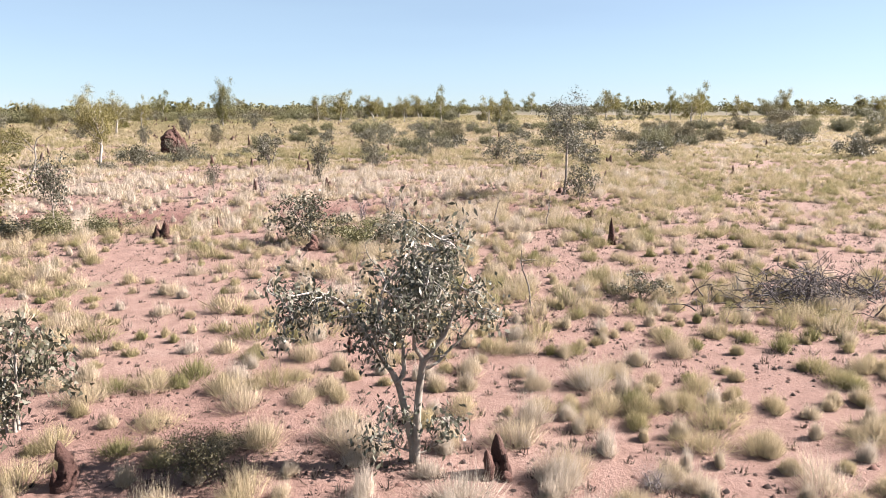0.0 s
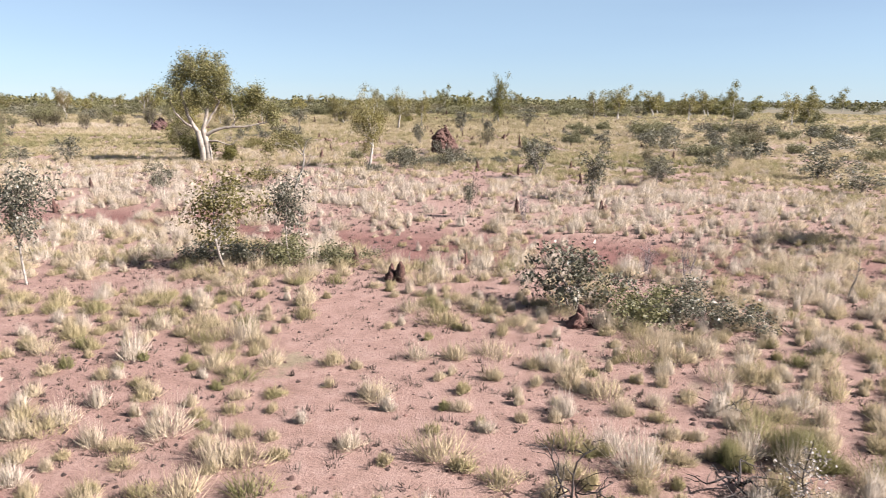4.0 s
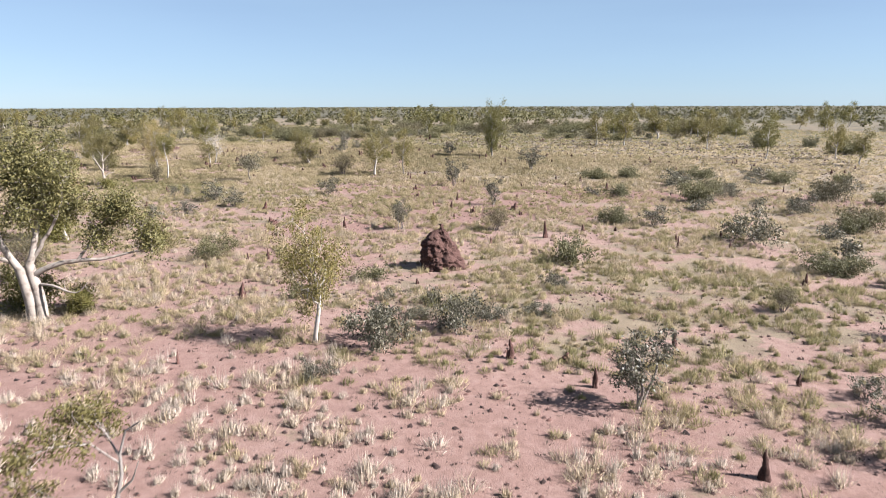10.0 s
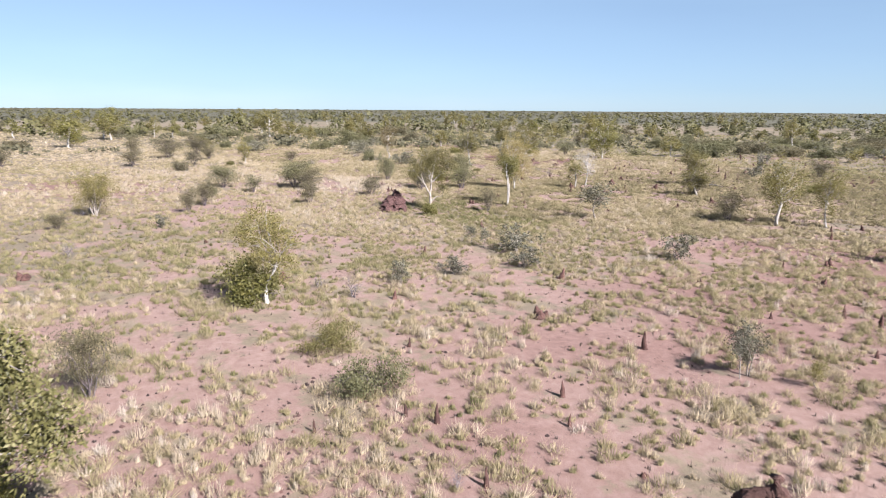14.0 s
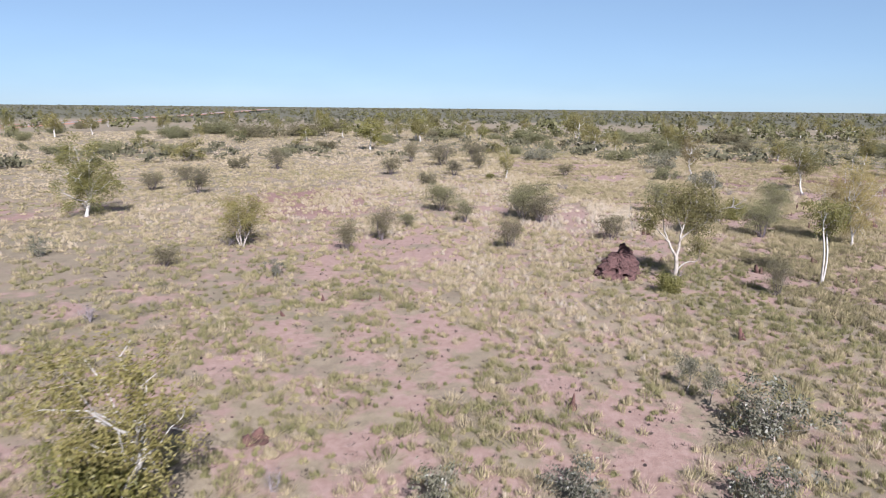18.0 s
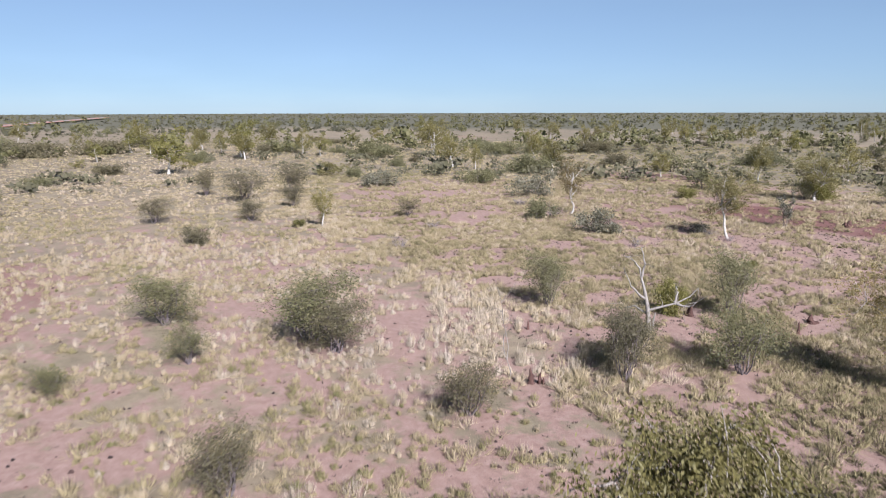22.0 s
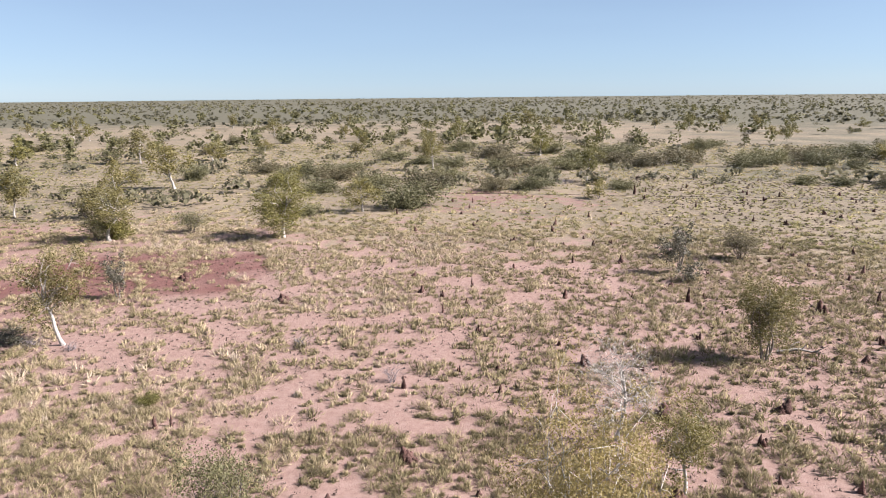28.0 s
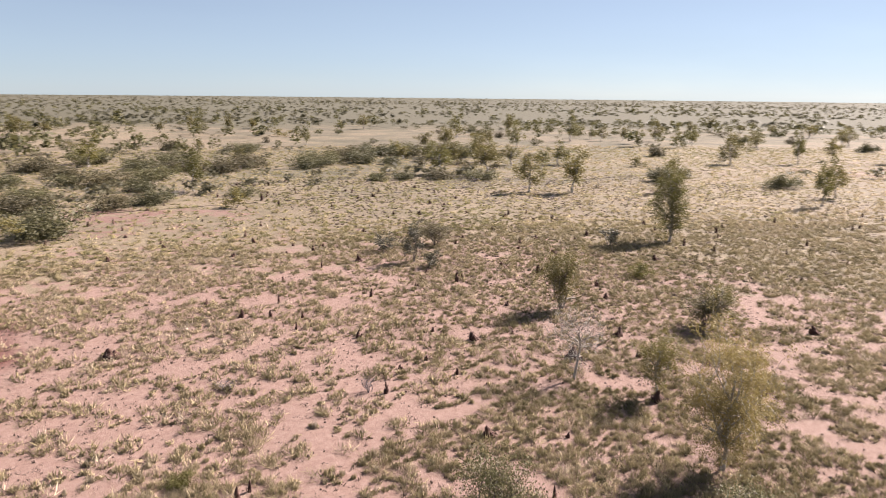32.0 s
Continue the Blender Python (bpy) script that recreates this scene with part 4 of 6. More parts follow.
# ---- gums with a shape of their own ----
def shaped_gum(name, x, y, turn, seed, trunk_ways, limb_ways, bare_ways, clumps, count, size, leaf, words, fine_size=1.0, fine_wood=None):
    """A gum from the ways of its trunks and limbs, each (right, deep, up) at a stretch, and from its clumps of leaves."""
    rng = np.random.default_rng(seed)
    tips, nodes = [], []
    ob = base(name, x, y, float(gz(x, y)), words, "tree", "" if name == "ghost_gum" else "gum trees of the plain", turn)

    def smooth(pts, n):
        pts = np.array(pts, float)
        t = np.linspace(0, len(pts) - 1, n)
        i = np.clip(t.astype(int), 0, len(pts) - 2)
        u = (t - i)[:, None]
        p0, p1, p2, p3 = pts[np.maximum(i - 1, 0)], pts[i], pts[i + 1], pts[np.minimum(i + 2, len(pts) - 1)]
        return 0.5 * (2 * p1 + (p2 - p0) * u + (2 * p0 - 5 * p1 + 4 * p2 - p3) * u ** 2 + (3 * p1 - p0 - 3 * p2 + p3) * u ** 3)

    for pts, r0, r1 in trunk_ways:
        one = Bag()
        p = smooth(pts, 14)
        r = np.linspace(r0, r1, 14)
        r[:2] *= (1.45, 1.15)
        one.tube(p, r, 12)
        part("trunk", one.mesh("gum_trunk", M_CREAM), ob, "smooth white trunk")
    for pts, r0, r1 in limb_ways:
        one = Bag()
        p = smooth(pts, 14)
        p[2:-1] += rng.normal(0, 0.018 * fine_size, (11, 3))
        one.tube(p, np.linspace(r0, r1, 14), 8)
        nodes += list(p[5:])
        part("limb", one.mesh("gum_limb", M_CREAM), ob, "crooked white limb")
    for pts, r0, r1 in bare_ways:
        one = Bag()
        p = smooth(pts, 10)
        one.tube(p, np.linspace(r0, r1, 10), 6)
        for k in (4, 6, 8):
            one.tube(limb(rng, p[k], p[k] + rng.normal(0, 0.22 * fine_size, 3), 0.1, 0.05, 4), np.linspace(r1 * 1.4, 0.004, 4), 4)
        part("limb", one.mesh("bare_limb", M_CREAM), ob, "bare broken limb")
    nodes = np.array(nodes)
    for c, (rw, rh), n in clumps:
        c = np.array(c, float)
        for _ in range(n):
            fine = Bag()
            e = c + rng.normal(0, 0.55, 3) * (rw, rw, rh)
            s = nodes[np.argmin(np.linalg.norm(nodes - e, axis=1) + rng.uniform(0, 0.5 * fine_size, len(nodes)))]
            w = limb(rng, s, e, 0.08, 0.05, 6)
            fine.tube(w, np.linspace(0.028, 0.007, 6) * fine_size, 5)
            for _ in range(4):
                e2 = w[-2] + rng.normal(0, 0.26 * fine_size, 3)
                fine.tube(limb(rng, w[3], e2, 0.1, 0.06, 4), np.linspace(0.012, 0.004, 4) * fine_size, 3)
                tips += [e2, (w[3] + e2) / 2]
            part("bough", fine.mesh("gum_bough", fine_wood or M_GREYBARK), ob)
    v, f = leaves(rng, tips, count, 0.21 * fine_size, size, size * 0.4, 0.9)
    part("crown", mesh_of("gum_leaves", v, f, leaf), ob, "open olive-green crown in clumps")


# the old ghost gum: right and deep are as seen from the termite mounds
shaped_gum(
    "ghost_gum", -35.0, 46.3, radians(32), 21,
    [([(-0.14, 0, -0.15), (-0.15, 0, 0.4), (-0.22, 0, 1.0), (-0.36, 0.05, 1.7), (-0.46, 0.05, 2.2)], 0.27, 0.21), ([(0.17, -0.05, -0.15), (0.19, -0.05, 0.4), (0.14, 0, 1.0), (0.0, 0.05, 1.7), (-0.12, 0.08, 2.3)], 0.25, 0.19)],
    [
        ([(-0.46, 0.05, 2.1), (-1, 0.1, 3.04), (-1.3, 0.2, 4.22), (-1.4, 0.3, 5.22), (-0.9, 0.4, 6.57)], 0.16, 0.03),
        ([(-0.15, 0.08, 2.2), (0.1, 0.2, 3.04), (0.3, 0.4, 4.22), (0.3, 0.6, 5.39), (0.3, 0.5, 6.74)], 0.16, 0.03),
        ([(0, 0.05, 1.85), (0.8, -0.15, 2.28), (1.8, -0.3, 2.45), (3, -0.4, 2.54), (4.7, -0.2, 2.87)], 0.14, 0.03),
        ([(-0.05, 0.2, 2.45), (0.6, 0.1, 3.38), (1.2, 0, 4.38), (1.5, 0, 5.56)], 0.10, 0.03),
        ([(-0.8, 0.1, 2.45), (-1.5, -0.3, 3.04), (-2, -0.4, 3.88), (-2.1, -0.4, 4.72)], 0.09, 0.03),
        ([(0.2, 0.4, 3.38), (-0.5, 1, 4.38), (-0.8, 1.3, 5.56)], 0.07, 0.02),
        ([(1.8, -0.3, 2.45), (2.4, -0.2, 3.21), (3, -0.1, 4.13), (3.4, 0, 4.89)], 0.07, 0.02),
    ],
    [([(0.3, -0.1, 1.5), (0.9, -0.5, 1.5), (1.5, -0.8, 1.3), (1.9, -0.9, 1.3), (2.3, -0.9, 1.7)], 0.07, 0.012)],
    [((-1.5, 0.4, 5.9), (0.85, 0.8), 11), ((-0.6, 0.5, 6.99), (0.85, 0.7), 11), ((0.5, 0.4, 6.48), (0.9, 0.8), 11), ((1.4, 0.2, 5.73), (0.8, 0.8), 9), ((-2.1, -0.1, 4.8), (0.75, 0.8), 9), ((-0.7, 0.9, 5.56), (0.9, 0.8), 8), ((0.5, -0.4, 5.22), (0.9, 0.8), 8), ((1.5, 0.3, 4.64), (0.8, 0.7), 7), ((-0.2, 0.6, 4.38), (0.9, 0.7), 7), ((3.4, -0.1, 4.64), (0.7, 0.8), 9), ((4.1, -0.2, 3.88), (0.6, 0.7), 6), ((2.7, -0.1, 3.71), (0.6, 0.7), 6), ((4.7, -0.2, 2.96), (0.45, 0.35), 4)],
    31000, 0.135, M_GHOSTLEAF, "large old ghost gum with twin smooth white trunks")
# the spreading gum beside the broken mound
shaped_gum(
    "gum_tree", -70.2, 85.1, radians(79), 22,
    [([(0, 0, -0.15), (-0.02, 0, 0.5), (0.02, 0, 1.1), (-0.05, 0, 1.75)], 0.13, 0.11)],
    [
        ([(-0.05, 0, 1.65), (-0.45, 0, 2.4), (-0.75, 0.1, 3.0), (-0.9, 0.2, 4.0), (-1.1, 0.3, 4.9)], 0.085, 0.02),
        ([(-0.02, 0, 1.7), (0.12, 0.1, 2.5), (0.25, 0.2, 3.3), (0.55, 0.3, 4.3), (0.8, 0.2, 5.6)], 0.09, 0.02),
        ([(0.15, 0.1, 2.7), (0.8, 0.0, 3.3), (1.6, 0.0, 3.9), (2.0, 0.1, 4.7)], 0.06, 0.02),
        ([(0.0, 0, 0.75), (0.3, -0.1, 1.2), (0.7, -0.2, 1.45), (1.1, -0.2, 1.5), (1.25, -0.2, 2.3)], 0.06, 0.015),
        ([(-0.5, 0, 2.5), (-1.2, -0.3, 3.2), (-1.8, -0.4, 4.0)], 0.05, 0.02),
        ([(0.25, 0.2, 3.2), (0.0, 0.8, 4.2), (0.1, 1.2, 5.2)], 0.05, 0.02),
    ],
    [([(0.9, 0.1, 4.8), (0.8, 0.0, 5.6), (0.6, 0.0, 6.4)], 0.016, 0.004)],
    [((-1.3, 0.2, 4.6), (0.8, 0.8), 8), ((-1.7, -0.3, 3.9), (0.6, 0.6), 5), ((0.7, 0.2, 5.2), (0.9, 0.7), 9), ((1.9, 0.1, 4.5), (0.7, 0.8), 8), ((0.3, 0.3, 4.2), (0.9, 0.7), 7), ((0.1, 1.1, 5.0), (0.7, 0.7), 6), ((1.2, -0.2, 2.3), (0.35, 0.35), 3), ((1.2, 0.0, 3.6), (0.6, 0.5), 4)],
    15000, 0.12, M_OLIVE, "spreading white-barked gum tree beside a broken termite mound")


# the small gnarled gum of the start, with two stems and suckers at its foot
shaped_gum(
    "gum_tree", -0.3, 7.4, 0.0, 23,
    [([(0.0, 0, -0.08), (0.02, 0, 0.5), (0.05, 0, 0.88), (0.10, 0, 1.24)], 0.048, 0.038), ([(-0.03, 0.02, -0.08), (-0.04, 0.02, 0.2), (-0.1, 0.02, 0.53), (-0.17, 0.03, 0.88), (-0.24, 0.03, 1.05)], 0.046, 0.036)],
    [
        ([(0.10, 0, 1.2), (0.31, 0.03, 1.47), (0.44, 0.06, 1.75), (0.58, 0.1, 2.2)], 0.032, 0.008),
        ([(0.10, 0, 1.2), (0.03, -0.05, 1.36), (0.0, -0.12, 1.6), (0.12, -0.2, 2.1), (0.3, -0.15, 2.6)], 0.030, 0.008),
        ([(0.08, 0, 1.1), (0.28, 0.1, 1.2), (0.5, 0.15, 1.4), (0.75, 0.2, 1.75)], 0.022, 0.007),
        ([(-0.22, 0.03, 1.02), (-0.38, 0.05, 1.26), (-0.6, 0.08, 1.6), (-0.85, 0.1, 1.9), (-1.2, 0.1, 1.95), (-1.45, 0.1, 1.6)], 0.030, 0.007),
        ([(-0.18, 0.03, 0.92), (-0.12, 0.1, 1.2), (-0.2, 0.2, 1.7), (-0.12, 0.3, 2.3)], 0.028, 0.008),
        ([(-0.38, 0.05, 1.26), (-0.4, -0.15, 1.6), (-0.3, -0.3, 2.1)], 0.022, 0.007),
        ([(0.31, 0.03, 1.47), (0.28, 0.25, 1.8), (0.35, 0.4, 2.2)], 0.020, 0.007),
        ([(-0.04, 0.02, 0.1), (-0.25, -0.05, 0.25), (-0.4, -0.1, 0.32)], 0.012, 0.004),
        ([(0.02, 0.02, 0.1), (0.25, 0.05, 0.2), (0.38, 0.05, 0.5)], 0.012, 0.004),
    ],
    [([(0.1, -0.05, 1.22), (0.2, -0.1, 1.3), (0.35, -0.12, 1.32)], 0.02, 0.006), ([(-0.2, 0.0, 0.95), (-0.1, -0.1, 1.1), (-0.1, -0.12, 1.3)], 0.02, 0.006), ([(-0.3, 0, 2.2), (-0.45, -0.1, 2.4), (-0.5, -0.1, 2.55)], 0.008, 0.003)],
    [((-0.22, -0.1, 1.85), (0.42, 0.4), 14), ((0.3, 0.0, 2.0), (0.5, 0.4), 15), ((0.36, -0.05, 2.5), (0.25, 0.28), 6), ((-0.35, 0.15, 1.5), (0.35, 0.28), 7), ((0.65, 0.1, 1.8), (0.32, 0.4), 8), ((-1.1, 0.1, 2.0), (0.35, 0.25), 8), ((-1.4, 0.1, 1.6), (0.22, 0.22), 5), ((-0.75, 0.1, 1.75), (0.25, 0.2), 4), ((0.0, -0.3, 2.1), (0.4, 0.35), 8), ((0.0, 0.35, 2.2), (0.4, 0.35), 8), ((-0.3, 0, 0.72), (0.16, 0.14), 3), ((0.38, 0, 0.42), (0.14, 0.22), 4), ((-0.42, -0.05, 0.28), (0.16, 0.14), 3)],
    4300, 0.08, M_DUSKLEAF, "small gnarled gum tree with bleached white stems and grey leaves", 0.42, M_WHITE)


# ---- the bleached dead tree ----
def limb_smooth(pts):
    """A smooth way of nine points through the given ones, with slight kinks."""
    pts = np.array(pts, float)
    t = np.linspace(0, len(pts) - 1, 9)
    i = np.clip(t.astype(int), 0, len(pts) - 2)
    u = (t - i)[:, None]
    p0, p1, p2, p3 = pts[np.maximum(i - 1, 0)], pts[i], pts[i + 1], pts[np.minimum(i + 2, len(pts) - 1)]
    p = 0.5 * (2 * p1 + (p2 - p0) * u + (2 * p0 - 5 * p1 + 4 * p2 - p3) * u ** 2 + (3 * p1 - p0 - 3 * p2 + p3) * u ** 3)
    p[1:-1] += 0.035 * np.sin(np.arange(1, 8)[:, None] * (2.1, 3.3, 1.7) + p[0])
    return p


def dead_tree(x, y, high, wide):
    rng = np.random.default_rng(9)
    trunk, arms = Bag(), []
    ax, ay = np.array([0.55, 0.83, 0.0]), np.array([-0.83, 0.55, 0.0])

    def at(r, d, z):
        return ax * r + ay * d + np.array([0, 0, z])

    trunk.tube([at(0, 0, -0.1), at(-0.02, 0, 0.7), at(-0.10, 0, 1.4), at(-0.28, 0, 2.2)], (0.17, 0.12, 0.10, 0.085), 9)
    trunk.tube([at(0.18, 0.1, -0.1), at(0.22, 0.1, 0.6), at(0.3, 0.1, 1.1)], (0.08, 0.06, 0.03), 7)
    main = [[at(-0.28, 0, 2.15), at(-0.5, 0.1, 3.0), at(-0.75, 0.2, 3.6), at(-1.3, 0.2, 3.9)], [at(-0.5, 0.1, 2.9), at(-0.35, 0.1, 3.6), at(-0.55, 0.2, 4.4)], [at(-0.05, 0, 1.2), at(0.6, -0.1, 1.5), at(1.3, -0.1, 1.7), at(1.9, 0, 2.1), at(2.3, 0.1, 2.5)], [at(1.2, -0.1, 1.65), at(1.3, 0.1, 2.2), at(1.2, 0.2, 2.5)], [at(-0.2, 0, 1.8), at(-0.8, -0.2, 2.3), at(-1.3, -0.3, 3.2)], [at(1.3, -0.1, 1.7), at(1.8, -0.3, 1.6), at(2.2, -0.4, 1.9)], [at(-0.1, 0.1, 1.0), at(-0.7, 0.3, 1.3), at(-1.1, 0.4, 1.2)]]
    for pts in main:
        arms.append(Bag())
        arms[-1].tube(limb_smooth(pts), np.linspace(0.078, 0.016, 9), 7)
        for _ in range(4):
            s = np.array(pts[rng.integers(1, len(pts))])
            arms[-1].tube(limb(rng, s, s + rng.normal(0, 0.4, 3) + (0, 0, 0.15), 0.05, 0.08, 4), np.linspace(0.018, 0.005, 4), 4)
    ob = base("dead_tree", x, y, float(gz(x, y)), "bleached leafless dead tree with forked bare limbs", "dead tree")
    part("trunk", trunk.mesh("dead_trunk", M_DEADWOOD), ob)
    for one in arms:
        part("limb", one.mesh("dead_limb", M_DEADWOOD), ob)


def fallen_log(x, y, high, wide, turn=0.0):
    rng = np.random.default_rng(int(abs(x * 9 + y)))
    bag = Bag()
    p = limb(rng, (-wide / 2, 0, 0.08), (wide / 2, 0.1, 0.16), 0.03, 0.02, 8)
    bag.tube(p, np.linspace(0.11, 0.05, 8), 8)
    for k in (2, 4, 6):
        bag.tube(limb(rng, p[k], p[k] + rng.normal(0, 0.4, 3) * (1, 1, 0.4) + (0.2, 0, 0.25), 0.05, 0.05, 5), np.linspace(0.045, 0.012, 5), 5)
    ob = new("fallen_branch", bag.mesh("fallen_branch", M_DEADWOOD))
    ob.matrix_world = Matrix.LocRotScale((x, y, float(gz(x, y))), Euler((0, 0, turn)), None)
    tagged(ob, "bleached fallen tree branch lying on the ground", "branch", "fallen branches")


def brush_pile(x, y, wide, deep, high, turn):
    """A heap of dead grey branches, each with its twigs."""
    rng = np.random.default_rng(int(abs(x * 13 + y * 5)))
    ob = base("fallen_brushwood", x, y, float(gz(x, y)), "tangled heap of dead grey fallen branches", "brushwood", "fallen brushwood", turn)
    for _ in range(190):
        bag = Bag()
        a = rng.normal(0, 1, 2) * (wide * 0.25, deep * 0.25)
        g = rng.uniform(0, 6.28)
        ln = rng.uniform(0.25, 0.8)
        s = np.array([a[0], a[1], rng.uniform(0.0, high * 0.5)])
        e = s + (math.cos(g) * ln, math.sin(g) * ln, rng.uniform(-0.1, high * 0.7))
        e[2] = max(e[2], 0.02)
        w = limb(rng, s, e, 0.06, 0.06, 6)
        bag.tube(w, np.linspace(0.016, 0.004, 6), 4)
        for _ in range(3):
            k = rng.integers(2, 6)
            e2 = w[k] + rng.normal(0, 0.2, 3)
            e2[2] = max(e2[2], 0.02)
            bag.tube([w[k], e2], (0.009, 0.004), 3)
        part("branch", bag.mesh("dead_branch", M_BRUSH), ob)


# ---- the things, along the flight ----
broken_mound(-72.7, 82.6, 2.11, 2.77)
golden_gum(-79.8, 104.0, 7.2, 4.3)
dense_gum(-99.5, 42.7, 6.74, 4.47)
dense_gum(-41.8, 139.9, 8.89, 3.89)
dense_gum(-111.1, 154.6, 6.92, 5.51)
pale_gum(-78.6, 115.1, 4.64, 3.26)
rusty_gum(-128.8, 115.9, 6.52, 3.33)
leaning_gum(-20.6, 35.2)
gum_tree(-280.1, 98.4, 7.84, 6.12, True)
gum_tree(-238.6, 87.7, 8.31, 9.14, True)
gum_tree(-197.6, 72.5, 7.73, 7.83, True)
gum_tree(-129.0, 88.7, 4.52, 2.53)
twin_gum(-69.3, 93.95, 5.40, 2.2)
gum_tree(-48.5, 60.2, 5.25, 3.12)
gum_tree(-229.7, 133.6, 8.88, 8.33, True)
gum_tree(-195.0, 126.2, 5.92, 6.30, True)
gum_tree(-110.7, 121.5, 6.46, 3.61)
gum_tree(-76.4, 110.8, 4.18, 2.42)
gum_tree(-63.3, 117.0, 3.42, 3.03)
gum_tree(-44.2, 107.4, 5.46, 2.31)
gum_tree(11.8, 138.5, 5.27, 3.29, True)
gum_tree(-261.6, 143.7, 7.30, 7.88, True)
gum_tree(-178.9, 140.1, 6.42, 9.02, True)
gum_tree(-128.3, 150.0, 6.23, 5.45)
gum_tree(-107.8, 171.8, 4.42, 5.00, True)
gum_tree(-24.0, 176.2, 7.92, 5.20, True)
gum_tree(-7.9, 169.0, 5.94, 3.85, True)
gum_tree(0.3, 146.8, 7.18, 3.20, True)
gum_tree(10.8, 150.7, 5.85, 3.66, True)
gum_tree(-144.9, 188.9, 7.46, 6.22, True)
gum_tree(-79.5, 207.2, 7.89, 4.38, True)
gum_tree(-30.2, 180.2, 6.78, 5.30, True)
gum_tree(-29.3, 210.1, 6.29, 6.67, True)
gum_tree(-19.0, 208.5, 6.89, 8.97, True)
gum_tree(-248.0, 233.6, 6.65, 8.21, True)
gum_tree(-164.5, 236.6, 4.57, 5.24, True)
sapling(-16.5, 17.4, 3.10, 1.19)
sapling(-13.2, 20.8, 2.71, 1.55)
sapling(-11.8, 21.7, 2.66, 0.90)
sapling(-9.9, 31.0, 1.50, 0.36)
sapling(-4.1, 44.3, 1.77, 1.02)
grey_gum(5.5, 31.2, 4.35, 2.4)
sapling(-57.9, 94.7, 3.45, 2.82)
sapling(-29.2, 70.6, 2.15, 0.89)
sapling(-27.0, 71.9, 1.17, 0.57)
clump_gum(-70.1, 126.0, 5.0, 3.5)
dead_tree(-90.2, 98.8, 4.42, 4.24)
grey_shrub(-5.3, 8.2, 1.82, 1.06)
grey_shrub(4.2, 14.1, 0.58, 1.29)
grey_shrub(-81.7, 45.5, 1.50, 1.53)
grey_shrub(-46.4, 40.6, 1.20, 1.89)
grey_shrub(-44.4, 43.0, 1.92, 1.94)
grey_shrub(-25.4, 31.4, 1.55, 1.31)
grey_shrub(-10.9, 45.5, 2.53, 2.12)
grey_shrub(-6.2, 37.5, 2.51, 1.57)
grey_shrub(-4.5, 48.5, 0.84, 1.21)
grey_shrub(-4.0, 46.7, 1.20, 1.59)
grey_shrub(-3.9, 20.3, 1.58, 2.16)
grey_shrub(5.9, 29.3, 1.65, 1.18)
grey_shrub(-74.5, 61.7, 1.10, 1.20)
grey_shrub(-51.0, 79.0, 1.73, 3.07)
grey_shrub(-48.3, 71.7, 1.10, 1.87)
grey_shrub(-48.3, 67.9, 1.51, 1.53)
grey_shrub(-47.2, 76.3, 1.32, 2.18)
grey_shrub(-43.3, 86.1, 1.87, 2.31)
grey_shrub(-34.3, 97.5, 2.88, 2.29)
grey_shrub(-29.2, 71.1, 2.01, 1.09)
grey_shrub(-26.3, 84.7, 2.47, 1.78)
grey_shrub(-12.3, 78.3, 1.47, 2.44)
grey_shrub(-113.8, 131.0, 3.26, 1.97)
grey_shrub(-30.4, 117.8, 3.10, 3.92)
grey_shrub(-72.3, 145.3, 4.29, 2.43)
grey_shrub(-71.9, 142.6, 1.76, 2.32)
grey_shrub(-49.9, 141.1, 2.31, 3.11)
acacia_bush(-2.6, 7.0, 0.64, 0.79)
acacia_bush(-163.4, 38.4, 3.60, 5.45, True)
acacia_bush(-148.7, 49.3, 1.92, 3.24)
acacia_bush(-146.9, 55.8, 3.28, 3.22)
acacia_bush(-130.0, 45.0, 2.04, 3.16)
acacia_bush(-119.3, 43.6, 2.18, 3.15)
acacia_bush(-115.9, 49.5, 2.96, 3.21)
clump_gum(-83.9, 58.5, 4.20, 3.71)
dry_twigs(-84.6, 57.4, 0.8, 2.0)
acacia_bush(-77.7, 54.6, 1.36, 1.73)
leafy_bush(-48.9, 59.6, 2.2, 2.6)
acacia_bush(-43.1, 36.4, 2.67, 2.02)
acacia_bush(-40.8, 50.8, 2.54, 1.93)
acacia_bush(-40.6, 59.6, 1.01, 2.51)
acacia_bush(-35.8, 58.8, 1.26, 2.61)
acacia_bush(-5.9, 57.5, 1.11, 1.23)
acacia_bush(-160.4, 78.4, 3.91, 2.89)
acacia_bush(-159.0, 89.9, 4.18, 4.64)
acacia_bush(-152.9, 82.9, 3.76, 5.35)
acacia_bush(-145.2, 87.9, 2.55, 2.52)
acacia_bush(-137.2, 73.1, 2.71, 3.22)
acacia_bush(-135.8, 82.4, 2.27, 2.94)
acacia_bush(-133.0, 98.6, 1.94, 2.59)
acacia_bush(-123.9, 77.1, 1.60, 3.16)
acacia_bush(-100.1, 75.4, 2.67, 3.53)
acacia_bush(-96.6, 96.4, 3.17, 2.71)
acacia_bush(-94.8, 82.3, 3.36, 4.99)
acacia_bush(-93.3, 76.6, 2.01, 2.02)
acacia_bush(-92.8, 83.2, 2.51, 3.36)
acacia_bush(-91.5, 71.3, 1.23, 1.89)
acacia_bush(-86.4, 95.2, 2.65, 2.56)
acacia_bush(-85.7, 68.7, 2.63, 2.08)
acacia_bush(-85.2, 94.1, 3.15, 2.37)
acacia_bush(-84.1, 86.6, 1.98, 2.69)
acacia_bush(-84.1, 99.3, 2.84, 3.10)
acacia_bush(-81.8, 66.0, 2.30, 1.63)
